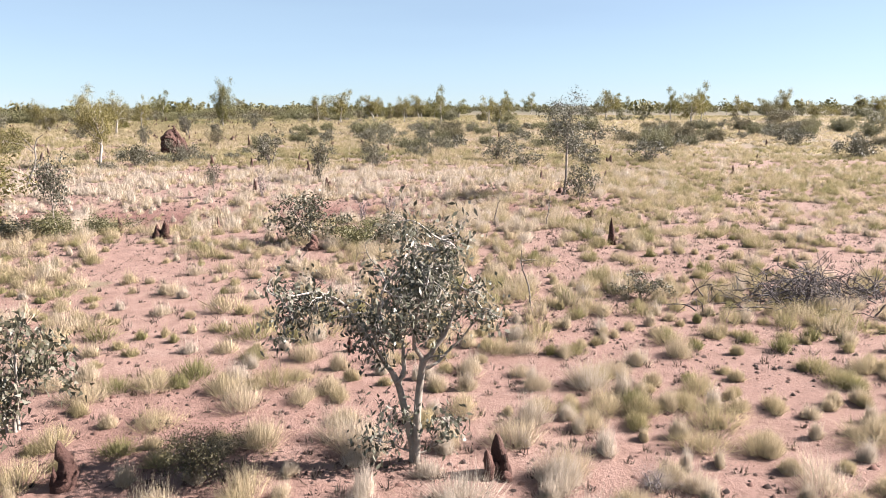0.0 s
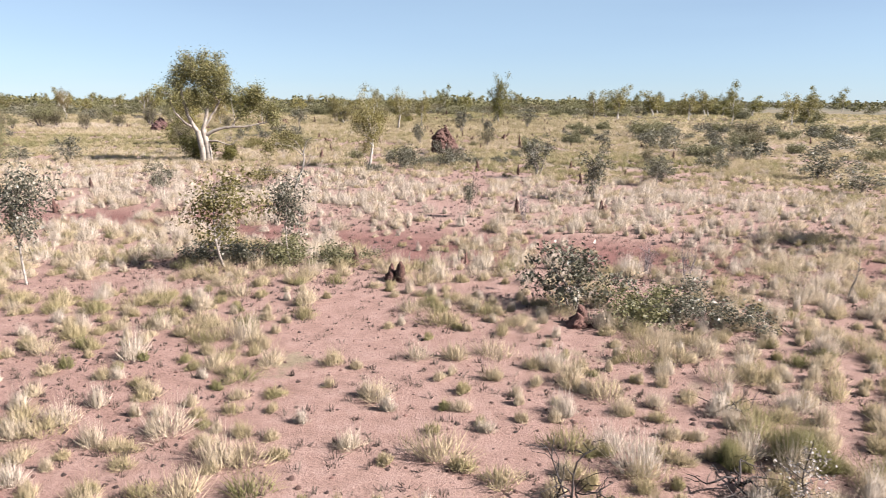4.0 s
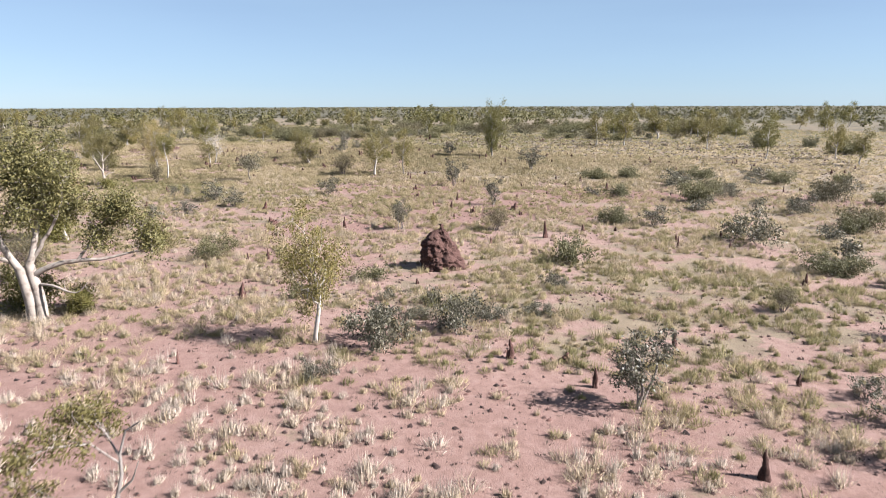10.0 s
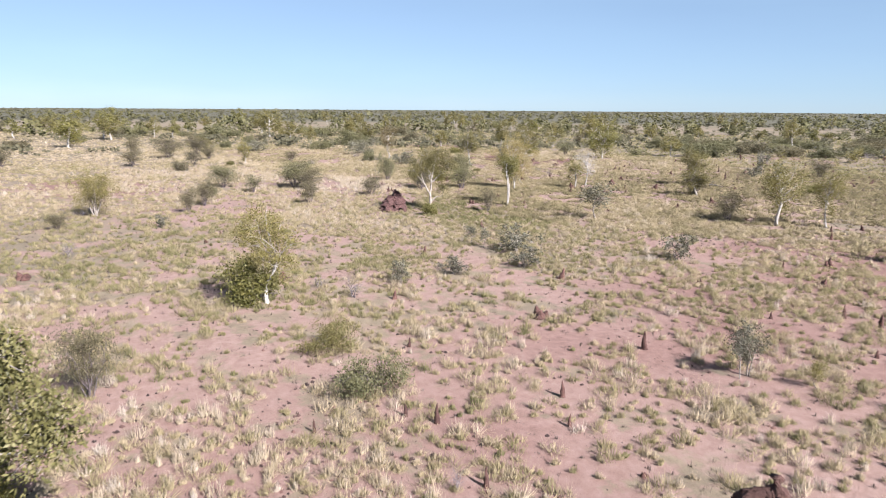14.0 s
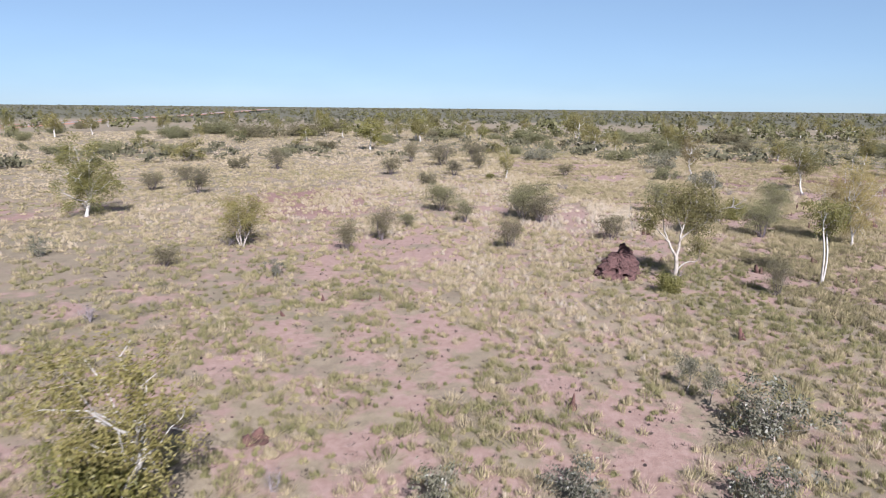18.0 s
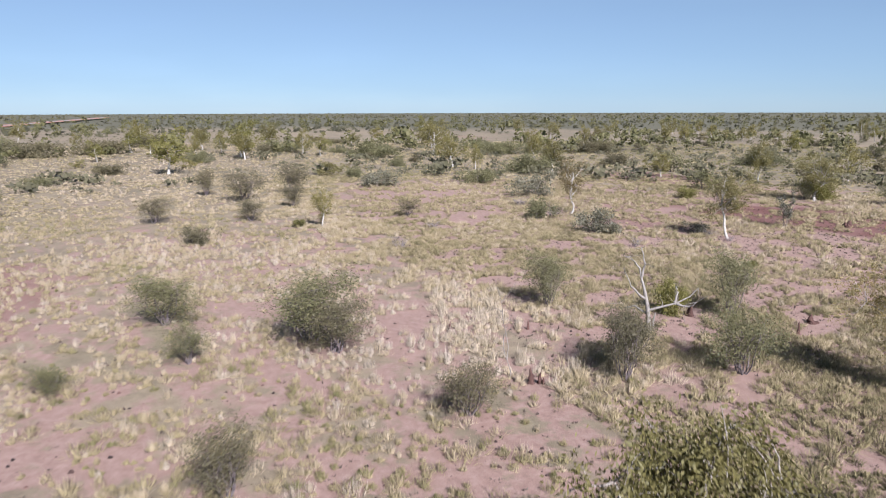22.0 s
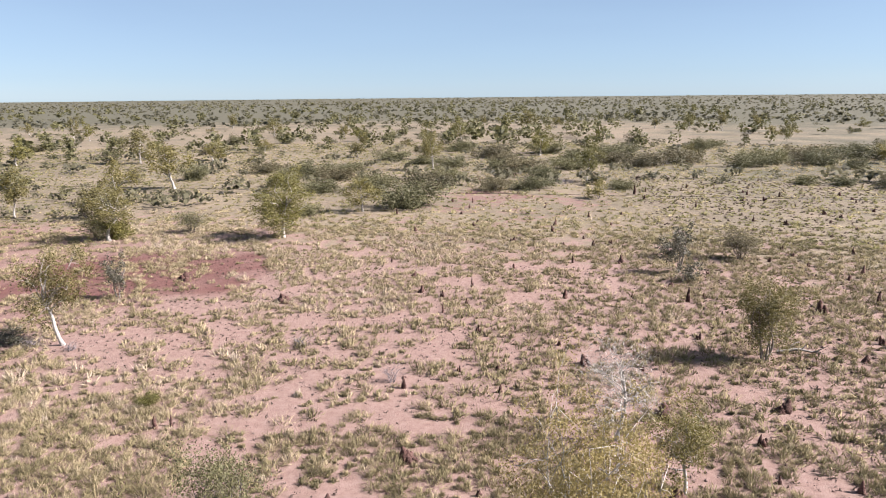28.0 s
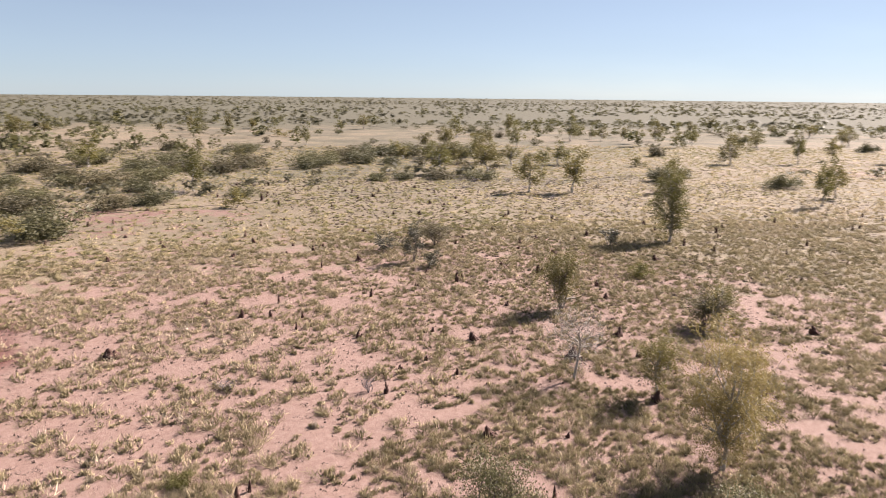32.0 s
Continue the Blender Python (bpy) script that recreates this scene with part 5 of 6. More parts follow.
acacia_bush(-81.0, 77.7, 2.34, 2.23)
leafy_bush(-68.6, 84.0, 1.07, 1.63)
acacia_bush(-67.2, 89.7, 2.35, 1.54)
acacia_bush(-22.7, 72.7, 1.60, 1.71)
leafy_bush(-136.2, 137.1, 1.4, 2.4)
acacia_bush(-91.4, 105.1, 3.64, 2.81)
dry_twigs(-89.7, 119.5, 1.2, 1.7)
acacia_bush(-63.9, 117.5, 2.64, 3.05)
acacia_bush(-57.0, 130.0, 1.32, 2.45)
acacia_bush(-50.6, 103.2, 2.65, 2.36)
acacia_bush(-169.4, 159.6, 3.31, 6.79, True)
acacia_bush(-140.0, 162.0, 4.16, 5.50, True)
acacia_bush(-129.7, 150.1, 2.31, 3.43)
acacia_bush(-122.1, 155.6, 2.45, 3.30)
acacia_bush(-66.5, 151.0, 2.79, 3.58)
low_scrub(-248.2, 19.2, 2.65, 10.44, True)
low_scrub(-280.9, 23.8, 3.80, 14.01, True)
low_scrub(-265.9, 53.7, 3.65, 13.47, True)
low_scrub(-257.5, 40.5, 3.78, 14.37, True)
low_scrub(-180.9, 54.6, 1.43, 4.11, True)
low_scrub(-26.4, 52.7, 0.87, 1.24)
low_scrub(-25.0, 57.0, 0.70, 2.44)
low_scrub(-20.9, 44.3, 0.67, 1.08)
low_scrub(-20.4, 47.9, 1.60, 2.89)
low_scrub(-18.3, 50.7, 1.44, 2.04)
low_scrub(-1.4, 54.8, 1.23, 1.92)
low_scrub(-307.7, 62.0, 3.58, 14.13, True)
low_scrub(-16.4, 93.4, 1.41, 2.83)
low_scrub(-16.1, 64.1, 1.58, 1.57)
low_scrub(-7.1, 96.8, 1.13, 2.83)
low_scrub(-6.1, 73.4, 1.96, 3.90)
low_scrub(-1.6, 87.5, 1.54, 2.89)
low_scrub(0.3, 63.9, 1.38, 1.82)
low_scrub(0.6, 79.0, 1.58, 2.48)
low_scrub(-260.0, 100.3, 2.70, 13.68, True)
low_scrub(-229.2, 117.4, 3.26, 13.49, True)
low_scrub(-177.7, 134.1, 3.06, 8.17, True)
low_scrub(-163.9, 103.2, 2.77, 6.35)
low_scrub(-163.6, 119.1, 2.66, 6.85)
low_scrub(-145.0, 119.7, 3.10, 6.06)
low_scrub(-127.5, 111.3, 2.25, 3.97)
low_scrub(-117.1, 112.5, 2.29, 4.84)
low_scrub(-114.3, 120.9, 0.97, 2.84)
low_scrub(-11.5, 104.1, 1.26, 3.79)
low_scrub(-2.8, 114.5, 1.36, 3.42)
low_scrub(-230.3, 151.4, 3.09, 12.49, True)
low_scrub(-226.7, 178.3, 3.11, 14.18, True)
low_scrub(-103.4, 176.4, 3.06, 8.71, True)
low_scrub(-175.8, 185.2, 2.60, 10.74, True)
low_scrub(-129.2, 207.1, 2.39, 6.99, True)
low_scrub(-122.7, 204.3, 2.14, 8.76, True)
low_scrub(-119.5, 188.8, 1.71, 6.80, True)
low_scrub(-104.5, 196.1, 2.34, 8.10, True)
low_scrub(-93.5, 193.6, 1.93, 5.25, True)
low_scrub(-88.3, 195.9, 1.78, 6.23, True)
low_scrub(-123.1, 242.0, 2.02, 10.14, True)
low_scrub(-113.8, 233.8, 1.67, 8.39, True)
low_scrub(-101.0, 250.4, 2.62, 11.90, True)
low_scrub(-91.5, 221.3, 2.39, 8.72, True)
low_scrub(-82.7, 227.0, 2.25, 7.90, True)
low_scrub(-72.0, 252.3, 2.62, 11.90, True)
low_scrub(-68.1, 233.4, 2.56, 9.38, True)
low_scrub(-59.8, 242.3, 2.70, 8.66, True)
low_scrub(-43.8, 240.9, 2.90, 9.74, True)
low_scrub(-34.3, 248.0, 3.02, 10.14, True)
low_scrub(-23.2, 255.6, 2.89, 11.90, True)
low_scrub(-15.1, 253.3, 3.09, 11.70, True)
low_scrub(-10.9, 243.1, 3.63, 10.96, True)
low_scrub(-3.7, 243.6, 3.39, 10.96, True)
low_scrub(-111.8, 268.9, 2.34, 11.78, True)
low_scrub(-88.8, 263.6, 2.53, 12.77, True)
low_scrub(-48.0, 284.6, 2.17, 10.93, True)
dry_twigs(-137.0, 113.7, 1.2, 3.8)
dry_twigs(-127.9, 113.2, 1.1, 3.0)
dry_twigs(-116.1, 92.9, 1.3, 2.3)
dry_twigs(-124.5, 98.6, 1.1, 2.6)
dry_twigs(-110.2, 111.6, 1.1, 1.7)
dry_twigs(-112.3, 120.9, 0.7, 2.4)
dry_twigs(-109.6, 120.7, 0.6, 1.8)
dry_twigs(-96.4, 123.7, 0.8, 1.8)
dry_twigs(-71.7, 85.9, 0.6, 1.6)
leafy_bush(-128.5, 151.2, 2.4, 3.2)
leafy_bush(-129.9, 86.6, 0.9, 1.2)
leafy_bush(-92.8, 102.2, 1.9, 1.8)
leafy_bush(-100.7, 114.8, 0.6, 1.7)
acacia_bush(-184.6, 99.8, 2.4, 5.0, True)
gum_tree(-47.1, 104.9, 6.0, 4.0)
termite_mound(-60.7, 50.8, 0.5, 1.0)
termite_mound(-52.9, 63.0, 0.42, 1.0)
sapling(-55.0, 78.0, 1.6, 0.8)
sapling(-53.7, 78.3, 1.5, 0.7)
grey_shrub(-72.4, 151.2, 1.7, 3.0)
burnt_shrub(-2.4, 12.75, 0.75, 1.1)
burnt_shrub(-0.65, 14.0, 0.30, 1.5, 0.75, 7)
burnt_shrub(-0.5, 13.5, 0.25, 1.3, 0.85, 5)
pale_sprig(0.0, 13.8, 0.85, 0.62)
burnt_shrub(-0.75, 16.2, 0.2, 0.9, 0.9, 5)
dry_twigs(2.2, 6.7, 0.38, 0.53)
dry_twigs(-66.1, 53.8, 1.20, 1.56)
dry_twigs(-29.0, 57.5, 0.79, 0.56)
dry_twigs(-10.7, 24.6, 0.35, 0.68)
dry_twigs(-7.7, 30.6, 1.58, 0.67)
dry_twigs(-2.7, 24.4, 1.19, 0.79)
dry_twigs(-1.7, 23.8, 1.26, 0.77)
dry_twigs(-49.9, 63.7, 0.93, 0.77)
dry_twigs(-47.1, 64.3, 1.28, 1.47)
lone_stick(1.8, 13.6, 1.16, 0.00)
lone_stick(-9.3, 23.9, 0.33, 0.00)
lone_stick(1.9, 23.7, 0.97, 0.00)
lone_stick(3.6, 23.0, 1.04, 0.00)
lone_stick(-89.1, 90.4, 3.43, 0.00)
lone_stick(-87.0, 89.6, 2.54, 0.00)
fallen_log(-68.1, 127.2, 0.25, 2.22)
termite_mound(-4.0, 6.9, 0.59, 0.30)
termite_mound(-3.5, 19.5, 0.45, 0.80)
termite_mound(-1.5, 11.1, 0.29, 0.13)
termite_mound(0.6, 7.1, 0.52, 0.37)
termite_mound(4.9, 19.7, 0.85, 0.29)
termite_mound(-35.4, 31.6, 0.39, 0.19)
termite_mound(-34.1, 55.9, 0.50, 0.15)
termite_mound(-33.5, 58.8, 0.51, 0.20)
termite_mound(-33.3, 33.0, 0.33, 0.19)
termite_mound(-32.5, 59.3, 0.68, 0.22)
termite_mound(-30.0, 31.7, 0.67, 0.23)
termite_mound(-28.9, 51.8, 0.80, 0.35)
termite_mound(-28.7, 58.2, 0.62, 0.17)
termite_mound(-26.3, 26.5, 0.67, 0.41)
termite_mound(-26.0, 44.0, 0.59, 0.14)
termite_mound(-22.4, 57.0, 0.35, 0.18)
termite_mound(-15.4, 48.2, 0.76, 0.27)
termite_mound(-13.7, 48.8, 0.28, 0.50)
termite_mound(-12.3, 46.6, 0.70, 0.21)
termite_mound(-10.3, 22.5, 0.56, 0.24)
termite_mound(-10.1, 51.5, 0.67, 0.24)
termite_mound(-8.5, 21.2, 0.63, 0.62)
termite_mound(-8.5, 32.5, 0.67, 0.29)
termite_mound(-7.8, 42.4, 0.79, 0.33)
termite_mound(-7.7, 24.3, 0.41, 0.17)
termite_mound(-6.3, 48.9, 0.44, 0.17)
termite_mound(-5.2, 33.3, 0.69, 0.43)
termite_mound(5.3, 24.4, 0.32, 0.24)
termite_mound(5.4, 31.8, 0.36, 0.36)
termite_mound(5.5, 37.8, 0.55, 0.24)
termite_mound(9.1, 38.5, 0.46, 0.19)
termite_mound(11.5, 47.9, 0.69, 0.46)
termite_mound(14.6, 36.2, 0.29, 0.17)
termite_mound(16.6, 39.7, 0.64, 0.26)
termite_mound(18.4, 50.9, 0.53, 0.33)
termite_mound(19.0, 43.1, 0.45, 0.21)
termite_mound(22.9, 50.6, 0.44, 0.32)
termite_mound(-95.6, 91.0, 0.30, 0.18)
termite_mound(-93.8, 89.3, 0.64, 0.25)
termite_mound(-92.9, 93.3, 0.59, 0.18)
termite_mound(-92.7, 98.7, 0.31, 0.24)
termite_mound(-86.2, 90.2, 0.75, 0.34)
termite_mound(-86.1, 90.6, 0.57, 0.34)
termite_mound(-76.1, 87.0, 0.42, 0.24)
termite_mound(-72.3, 91.8, 0.65, 0.59)
termite_mound(-68.8, 76.8, 0.31, 0.16)
termite_mound(-68.8, 64.6, 0.36, 0.21)
termite_mound(-68.4, 67.6, 0.42, 0.16)
termite_mound(-66.2, 62.7, 0.32, 0.26)
termite_mound(-60.3, 83.4, 0.65, 0.43)
termite_mound(-53.9, 73.4, 0.64, 0.31)
termite_mound(-45.6, 65.9, 0.60, 0.32)
termite_mound(-43.9, 76.2, 0.77, 0.49)
termite_mound(-39.0, 62.5, 0.45, 0.19)
termite_mound(-39.0, 69.9, 0.59, 0.93)
termite_mound(-38.7, 81.9, 0.38, 0.26)
termite_mound(-37.2, 66.2, 0.36, 0.12)
termite_mound(-36.7, 92.5, 0.73, 0.51)
termite_mound(-34.4, 87.0, 0.51, 0.69)
termite_mound(-33.3, 70.3, 0.83, 0.31)
termite_mound(-32.6, 78.6, 0.40, 0.20)
termite_mound(-31.7, 64.0, 0.65, 0.22)
termite_mound(-30.7, 81.6, 0.75, 0.30)
termite_mound(-30.0, 62.6, 0.47, 0.13)
termite_mound(-29.1, 81.7, 0.66, 0.29)
termite_mound(-27.3, 77.1, 0.36, 0.20)
termite_mound(-26.7, 62.1, 0.21, 0.16)
termite_mound(-26.6, 79.8, 0.62, 0.42)
termite_mound(-23.7, 82.1, 0.82, 0.83)
termite_mound(-23.3, 93.6, 0.47, 0.29)
termite_mound(-22.7, 80.1, 0.43, 0.28)
termite_mound(-21.7, 67.8, 0.54, 0.20)
termite_mound(-18.9, 71.1, 1.35, 0.37)
termite_mound(-18.2, 98.5, 0.91, 0.43)
termite_mound(-16.4, 80.2, 0.61, 0.37)
termite_mound(-14.8, 75.1, 0.43, 0.30)
termite_mound(-8.0, 74.0, 0.52, 0.28)
termite_mound(-7.5, 70.9, 0.49, 0.26)
termite_mound(-4.4, 62.5, 0.72, 0.27)
termite_mound(-111.9, 136.7, 0.73, 1.23)
termite_mound(-101.4, 132.2, 0.71, 1.35)
termite_mound(-98.9, 112.7, 0.64, 0.29)
termite_mound(-98.3, 113.0, 0.59, 0.20)
termite_mound(-92.1, 102.9, 0.76, 0.52)
termite_mound(-90.1, 135.2, 0.60, 0.33)
termite_mound(-88.9, 108.4, 0.48, 0.80)
termite_mound(-88.9, 118.9, 0.75, 0.28)
termite_mound(-88.1, 133.9, 0.46, 0.24)
termite_mound(-87.7, 106.1, 0.70, 0.23)
termite_mound(-86.8, 111.9, 0.69, 0.83)
termite_mound(-86.5, 121.7, 0.36, 0.31)
termite_mound(-84.5, 122.1, 0.40, 0.25)
termite_mound(-84.1, 119.2, 0.55, 0.34)
termite_mound(-81.4, 126.6, 0.48, 0.36)
termite_mound(-81.3, 136.4, 0.76, 0.37)
termite_mound(-79.9, 123.6, 0.71, 0.77)
termite_mound(-76.7, 110.5, 0.77, 1.05)
termite_mound(-76.4, 137.5, 0.31, 0.43)
termite_mound(-76.4, 117.6, 0.85, 1.32)
termite_mound(-73.5, 109.1, 0.69, 0.18)
termite_mound(-73.4, 107.2, 1.04, 0.34)
termite_mound(-73.2, 128.9, 0.49, 0.36)
termite_mound(-72.7, 136.9, 1.17, 0.34)
termite_mound(-72.6, 112.7, 0.40, 0.21)
termite_mound(-71.5, 137.9, 0.49, 0.21)
termite_mound(-71.1, 108.0, 0.60, 0.81)
termite_mound(-71.0, 119.2, 0.72, 0.90)
termite_mound(-70.3, 109.6, 0.78, 0.76)
termite_mound(-69.8, 112.6, 0.55, 0.32)
termite_mound(-65.9, 139.5, 0.62, 0.71)
termite_mound(-64.7, 126.6, 0.49, 0.67)
termite_mound(-64.3, 135.6, 1.05, 0.81)
termite_mound(-59.7, 138.8, 0.97, 0.38)
termite_mound(-58.3, 112.5, 0.71, 0.95)
termite_mound(-50.4, 134.1, 0.70, 0.89)
termite_mound(-22.0, 105.9, 0.67, 0.34)
termite_mound(-92.1, 166.2, 0.47, 0.33)
termite_mound(-87.1, 156.4, 0.47, 0.70)
termite_mound(-85.8, 144.8, 0.50, 0.29)
termite_mound(-81.9, 154.9, 0.40, 0.28)
termite_mound(-80.0, 158.3, 0.48, 0.35)
termite_mound(-79.1, 154.8, 0.63, 0.34)
termite_mound(-77.3, 156.5, 0.41, 0.46)
termite_mound(-77.0, 166.5, 0.46, 0.33)
termite_mound(-76.8, 148.3, 0.73, 0.92)
termite_mound(-64.1, 150.5, 0.53, 0.36)
termite_mound(-61.9, 155.4, 0.57, 0.34)
termite_mound(-61.5, 153.0, 0.44, 0.43)
termite_mound(-54.5, 148.7, 0.47, 1.01)
termite_mound(-72.8, 192.0, 1.45, 0.51)
termite_mound(-56.0, 187.4, 0.73, 0.64)
gum_tree(-22.7, 47.5, 5.15, 2.7)
brush_pile(7.6, 13.9, 3.4, 2.0, 0.55, 0.3)
low_scrub(-14.0, 21.6, 0.7, 2.6)
low_scrub(-12.2, 21.9, 0.75, 2.4)
low_scrub(-10.9, 22.5, 0.6, 1.8)
low_scrub(-2.4, 20.2, 0.75, 2.4)
low_scrub(-1.2, 20.6, 0.65, 2.2)
for x, y, high, wide in ((-22.6, 53.9, 0.5, 1.2), (-20.4, 53.7, 0.6, 1.7), (-19.2, 53.5, 0.7, 1.5), (-21.7, 51.4, 0.6, 1.4), (-20.1, 51.5, 0.6, 1.5), (-15.8, 58.7, 0.6, 1.4), (-17.2, 52.4, 0.6, 1.5), (-15.6, 53.7, 0.6, 1.6)):
    low_scrub(x, y, high, wide)
leafy_bush(-36.4, 47.2, 1.9, 2.2)
leafy_bush(-33.9, 47.5, 1.3, 1.3)

for x, y, high, wide in ((-140.4, 213.7, 1.9, 7.0), (-125.7, 213.5, 1.8, 7.0), (-113.0, 193.6, 2.0, 7.5), (-103.0, 205.0, 2.0, 6.5), (-106.4, 228.3, 1.8, 7.5), (-97.0, 237.0, 1.9, 9.0), (-82.0, 246.0, 2.0, 10.0), (-86.9, 211.5, 1.9, 6.5), (-75.0, 240.5, 2.1, 9.0), (-74.5, 197.5, 1.3, 4.5), (-48.5, 234.0, 2.4, 8.0), (-33.4, 238.9, 2.8, 7.5), (-45.5, 207.0, 1.3, 5.0), (-40.0, 206.4, 1.3, 5.0), (-34.0, 203.4, 1.6, 5.0), (-27.0, 199.0, 1.7, 6.0)):
    low_scrub(x, y, high, wide, True)
for x, y, high, wide in ((-20.5, 243.0, 4.2, 6.5), (-15.7, 237.5, 4.4, 6.0), (-11.6, 234.0, 5.0, 6.5), (-9.8, 223.9, 5.2, 6.5), (-5.0, 218.5, 4.8, 6.0), (-1.5, 211.6, 4.4, 5.5), (6.5, 214.9, 5.2, 6.0)):
    gum_tree(x, y, high, wide, True)
for x, y, high, wide in ((-104.5, 180.6, 1.3, 3.2), (-108.6, 182.0, 1.2, 2.8), (-82.8, 203.1, 1.4, 3.4), (-38.6, 241.2, 1.6, 3.6), (-24.6, 193.5, 1.2, 3.0), (-30.4, 196.4, 1.1, 2.8), (-20.2, 186.8, 1.0, 2.6), (-27.8, 184.2, 0.9, 2.4), (-36.6, 190.2, 0.9, 2.6), (-15.8, 178.8, 1.0, 2.6), (-123.0, 205.0, 1.4, 3.4), (-64.0, 236.4, 1.4, 3.2), (-32.0, 172.0, 0.8, 2.2), (-22.4, 164.6, 0.8, 2.2), (-37.4, 164.0, 0.7, 2.0)):
    dry_twigs(x, y, high, wide)

# ---- what is too far off to be told apart: scattered over the plain ----
rng = np.random.default_rng(77)
TAKEN = [(o.location.x, o.location.y) for o in scene.objects if o.parent is None and o.get("category")]


def scatter(count, x0, x1, y0, y1, keep, gap):
    """Random places in a box that satisfy keep and stand clear of what is there."""
    got, tries = [], 0
    spots = np.array(TAKEN)
    while len(got) < count and tries < count * 60:
        tries += 1
        x, y = rng.uniform(x0, x1), rng.uniform(y0, y1)
        if not keep(x, y) or np.min(np.hypot(spots[:, 0] - x, spots[:, 1] - y)) < gap:
            continue
        got.append((x, y))
        TAKEN.append((x, y))
        spots = np.array(TAKEN)
    return got


def off_way(near, far):
    return lambda x, y: near < float(way_distance(np.array(x), np.array(y))) < far


# grey shrubs and small mounds on the plain beyond the start
for x, y in scatter(120, -22, 62, 44, 118, off_way(17, 120), 2.2):
    (grey_shrub if rng.random() < 0.45 else low_scrub)(x, y, rng.uniform(0.8, 1.9), rng.uniform(1.6, 3.4), y > 62)
for x, y in scatter(75, -42, 40, 66, 150, off_way(16, 140), 2.0):
    termite_mound(x, y, rng.uniform(0.35, 0.85), rng.uniform(0.18, 0.4))
for x, y in scatter(85, -104, -28, 128, 214, off_way(30, 140), 2.0):
    termite_mound(x, y, rng.uniform(0.35, 0.9), rng.uniform(0.2, 0.6))
for x, y in scatter(16, -100, -40, 96, 130, off_way(10, 50), 2.0):
    termite_mound(x, y, rng.uniform(0.3, 0.6), rng.uniform(0.18, 0.5))
# trees and bushes further out
ahead = lambda x, y: off_way(85, 330)(x, y) and (y > 60 or (x < -120 and y > -60))
for x, y in scatter(150, -360, 260, -60, 420, ahead, 6.0):
    gum_tree(x, y, rng.uniform(3.5, 8.5), rng.uniform(3.0, 6.5), True)
for x, y in scatter(190, -330, 200, -50, 380, lambda x, y: off_way(70, 300)(x, y) and (y > 60 or (x < -110 and y > -60)), 5.0):
    (acacia_bush if rng.random() < 0.6 else low_scrub)(x, y, rng.uniform(1.2, 2.9), rng.uniform(2.5, 6.0), True)


def far_woods(count, near, far, low, high, per, spray, sparse):
    """Distant bush in one mesh: each crown a clump of leaf sprays over a stem."""
    r = near + (far - near) * rng.random(count) ** 1.3
    a = rng.uniform(-0.45, np.pi + 0.7, count)
    x, y = CX + r * np.cos(a), CY + r * np.sin(a)
    keep = vnoise(x, y, 120.0, 61) * 0.5 + vnoise(x, y, 35.0, 62) * 0.5 > sparse
    keep &= ~((np.abs(y + 74) < 22) & (x < -150))
    x, y, r = x[keep], y[keep], r[keep]
    n = len(x)
    h = low + (high - low) * rng.random(n) ** 1.8
    w = h * rng.uniform(0.6, 1.1, n) * (1.0 + 1.3 * np.clip(3.0 - h, 0, 1))
    d = rng.normal(0, 1, (n, per, 3))
    d *= rng.random((n, per, 1)) ** 0.4 / (np.linalg.norm(d, axis=2, keepdims=True) + 1e-9)
    c = np.stack([x[:, None] + d[..., 0] * w[:, None] / 2, y[:, None] + d[..., 1] * w[:, None] / 2, h[:, None] * (0.58 + 0.38 * d[..., 2])], -1).reshape(-1, 3)
    size = np.repeat(w * spray, per)[:, None] * rng.uniform(0.6, 1.3, (n * per, 1))
    u = rng.normal(0, 1, (n * per, 3))
    u /= np.linalg.norm(u, axis=1, keepdims=True)
    s = np.cross(u, rng.normal(0, 1, (n * per, 3)))
    s /= np.linalg.norm(s, axis=1, keepdims=True)
    v = np.stack([c - u * size, c + s * size * 0.7, c + u * size, c - s * size * 0.7], 1).reshape(-1, 3)
    v[:, 2] = np.maximum(v[:, 2], 0.0) + np.repeat(gz(x, y), per * 4)
    f = np.arange(len(v)).reshape(-1, 4)
    return v, f


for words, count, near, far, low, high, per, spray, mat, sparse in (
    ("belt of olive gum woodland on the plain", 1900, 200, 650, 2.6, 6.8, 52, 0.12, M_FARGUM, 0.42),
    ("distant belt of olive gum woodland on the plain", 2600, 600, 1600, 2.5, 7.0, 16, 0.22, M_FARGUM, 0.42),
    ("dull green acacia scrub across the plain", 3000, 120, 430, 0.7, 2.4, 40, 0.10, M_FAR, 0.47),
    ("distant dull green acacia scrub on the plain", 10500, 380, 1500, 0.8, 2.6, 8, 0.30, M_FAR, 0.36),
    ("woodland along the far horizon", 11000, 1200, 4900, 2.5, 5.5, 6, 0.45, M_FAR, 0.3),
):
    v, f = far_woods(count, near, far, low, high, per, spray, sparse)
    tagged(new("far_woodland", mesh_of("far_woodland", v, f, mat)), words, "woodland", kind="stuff")


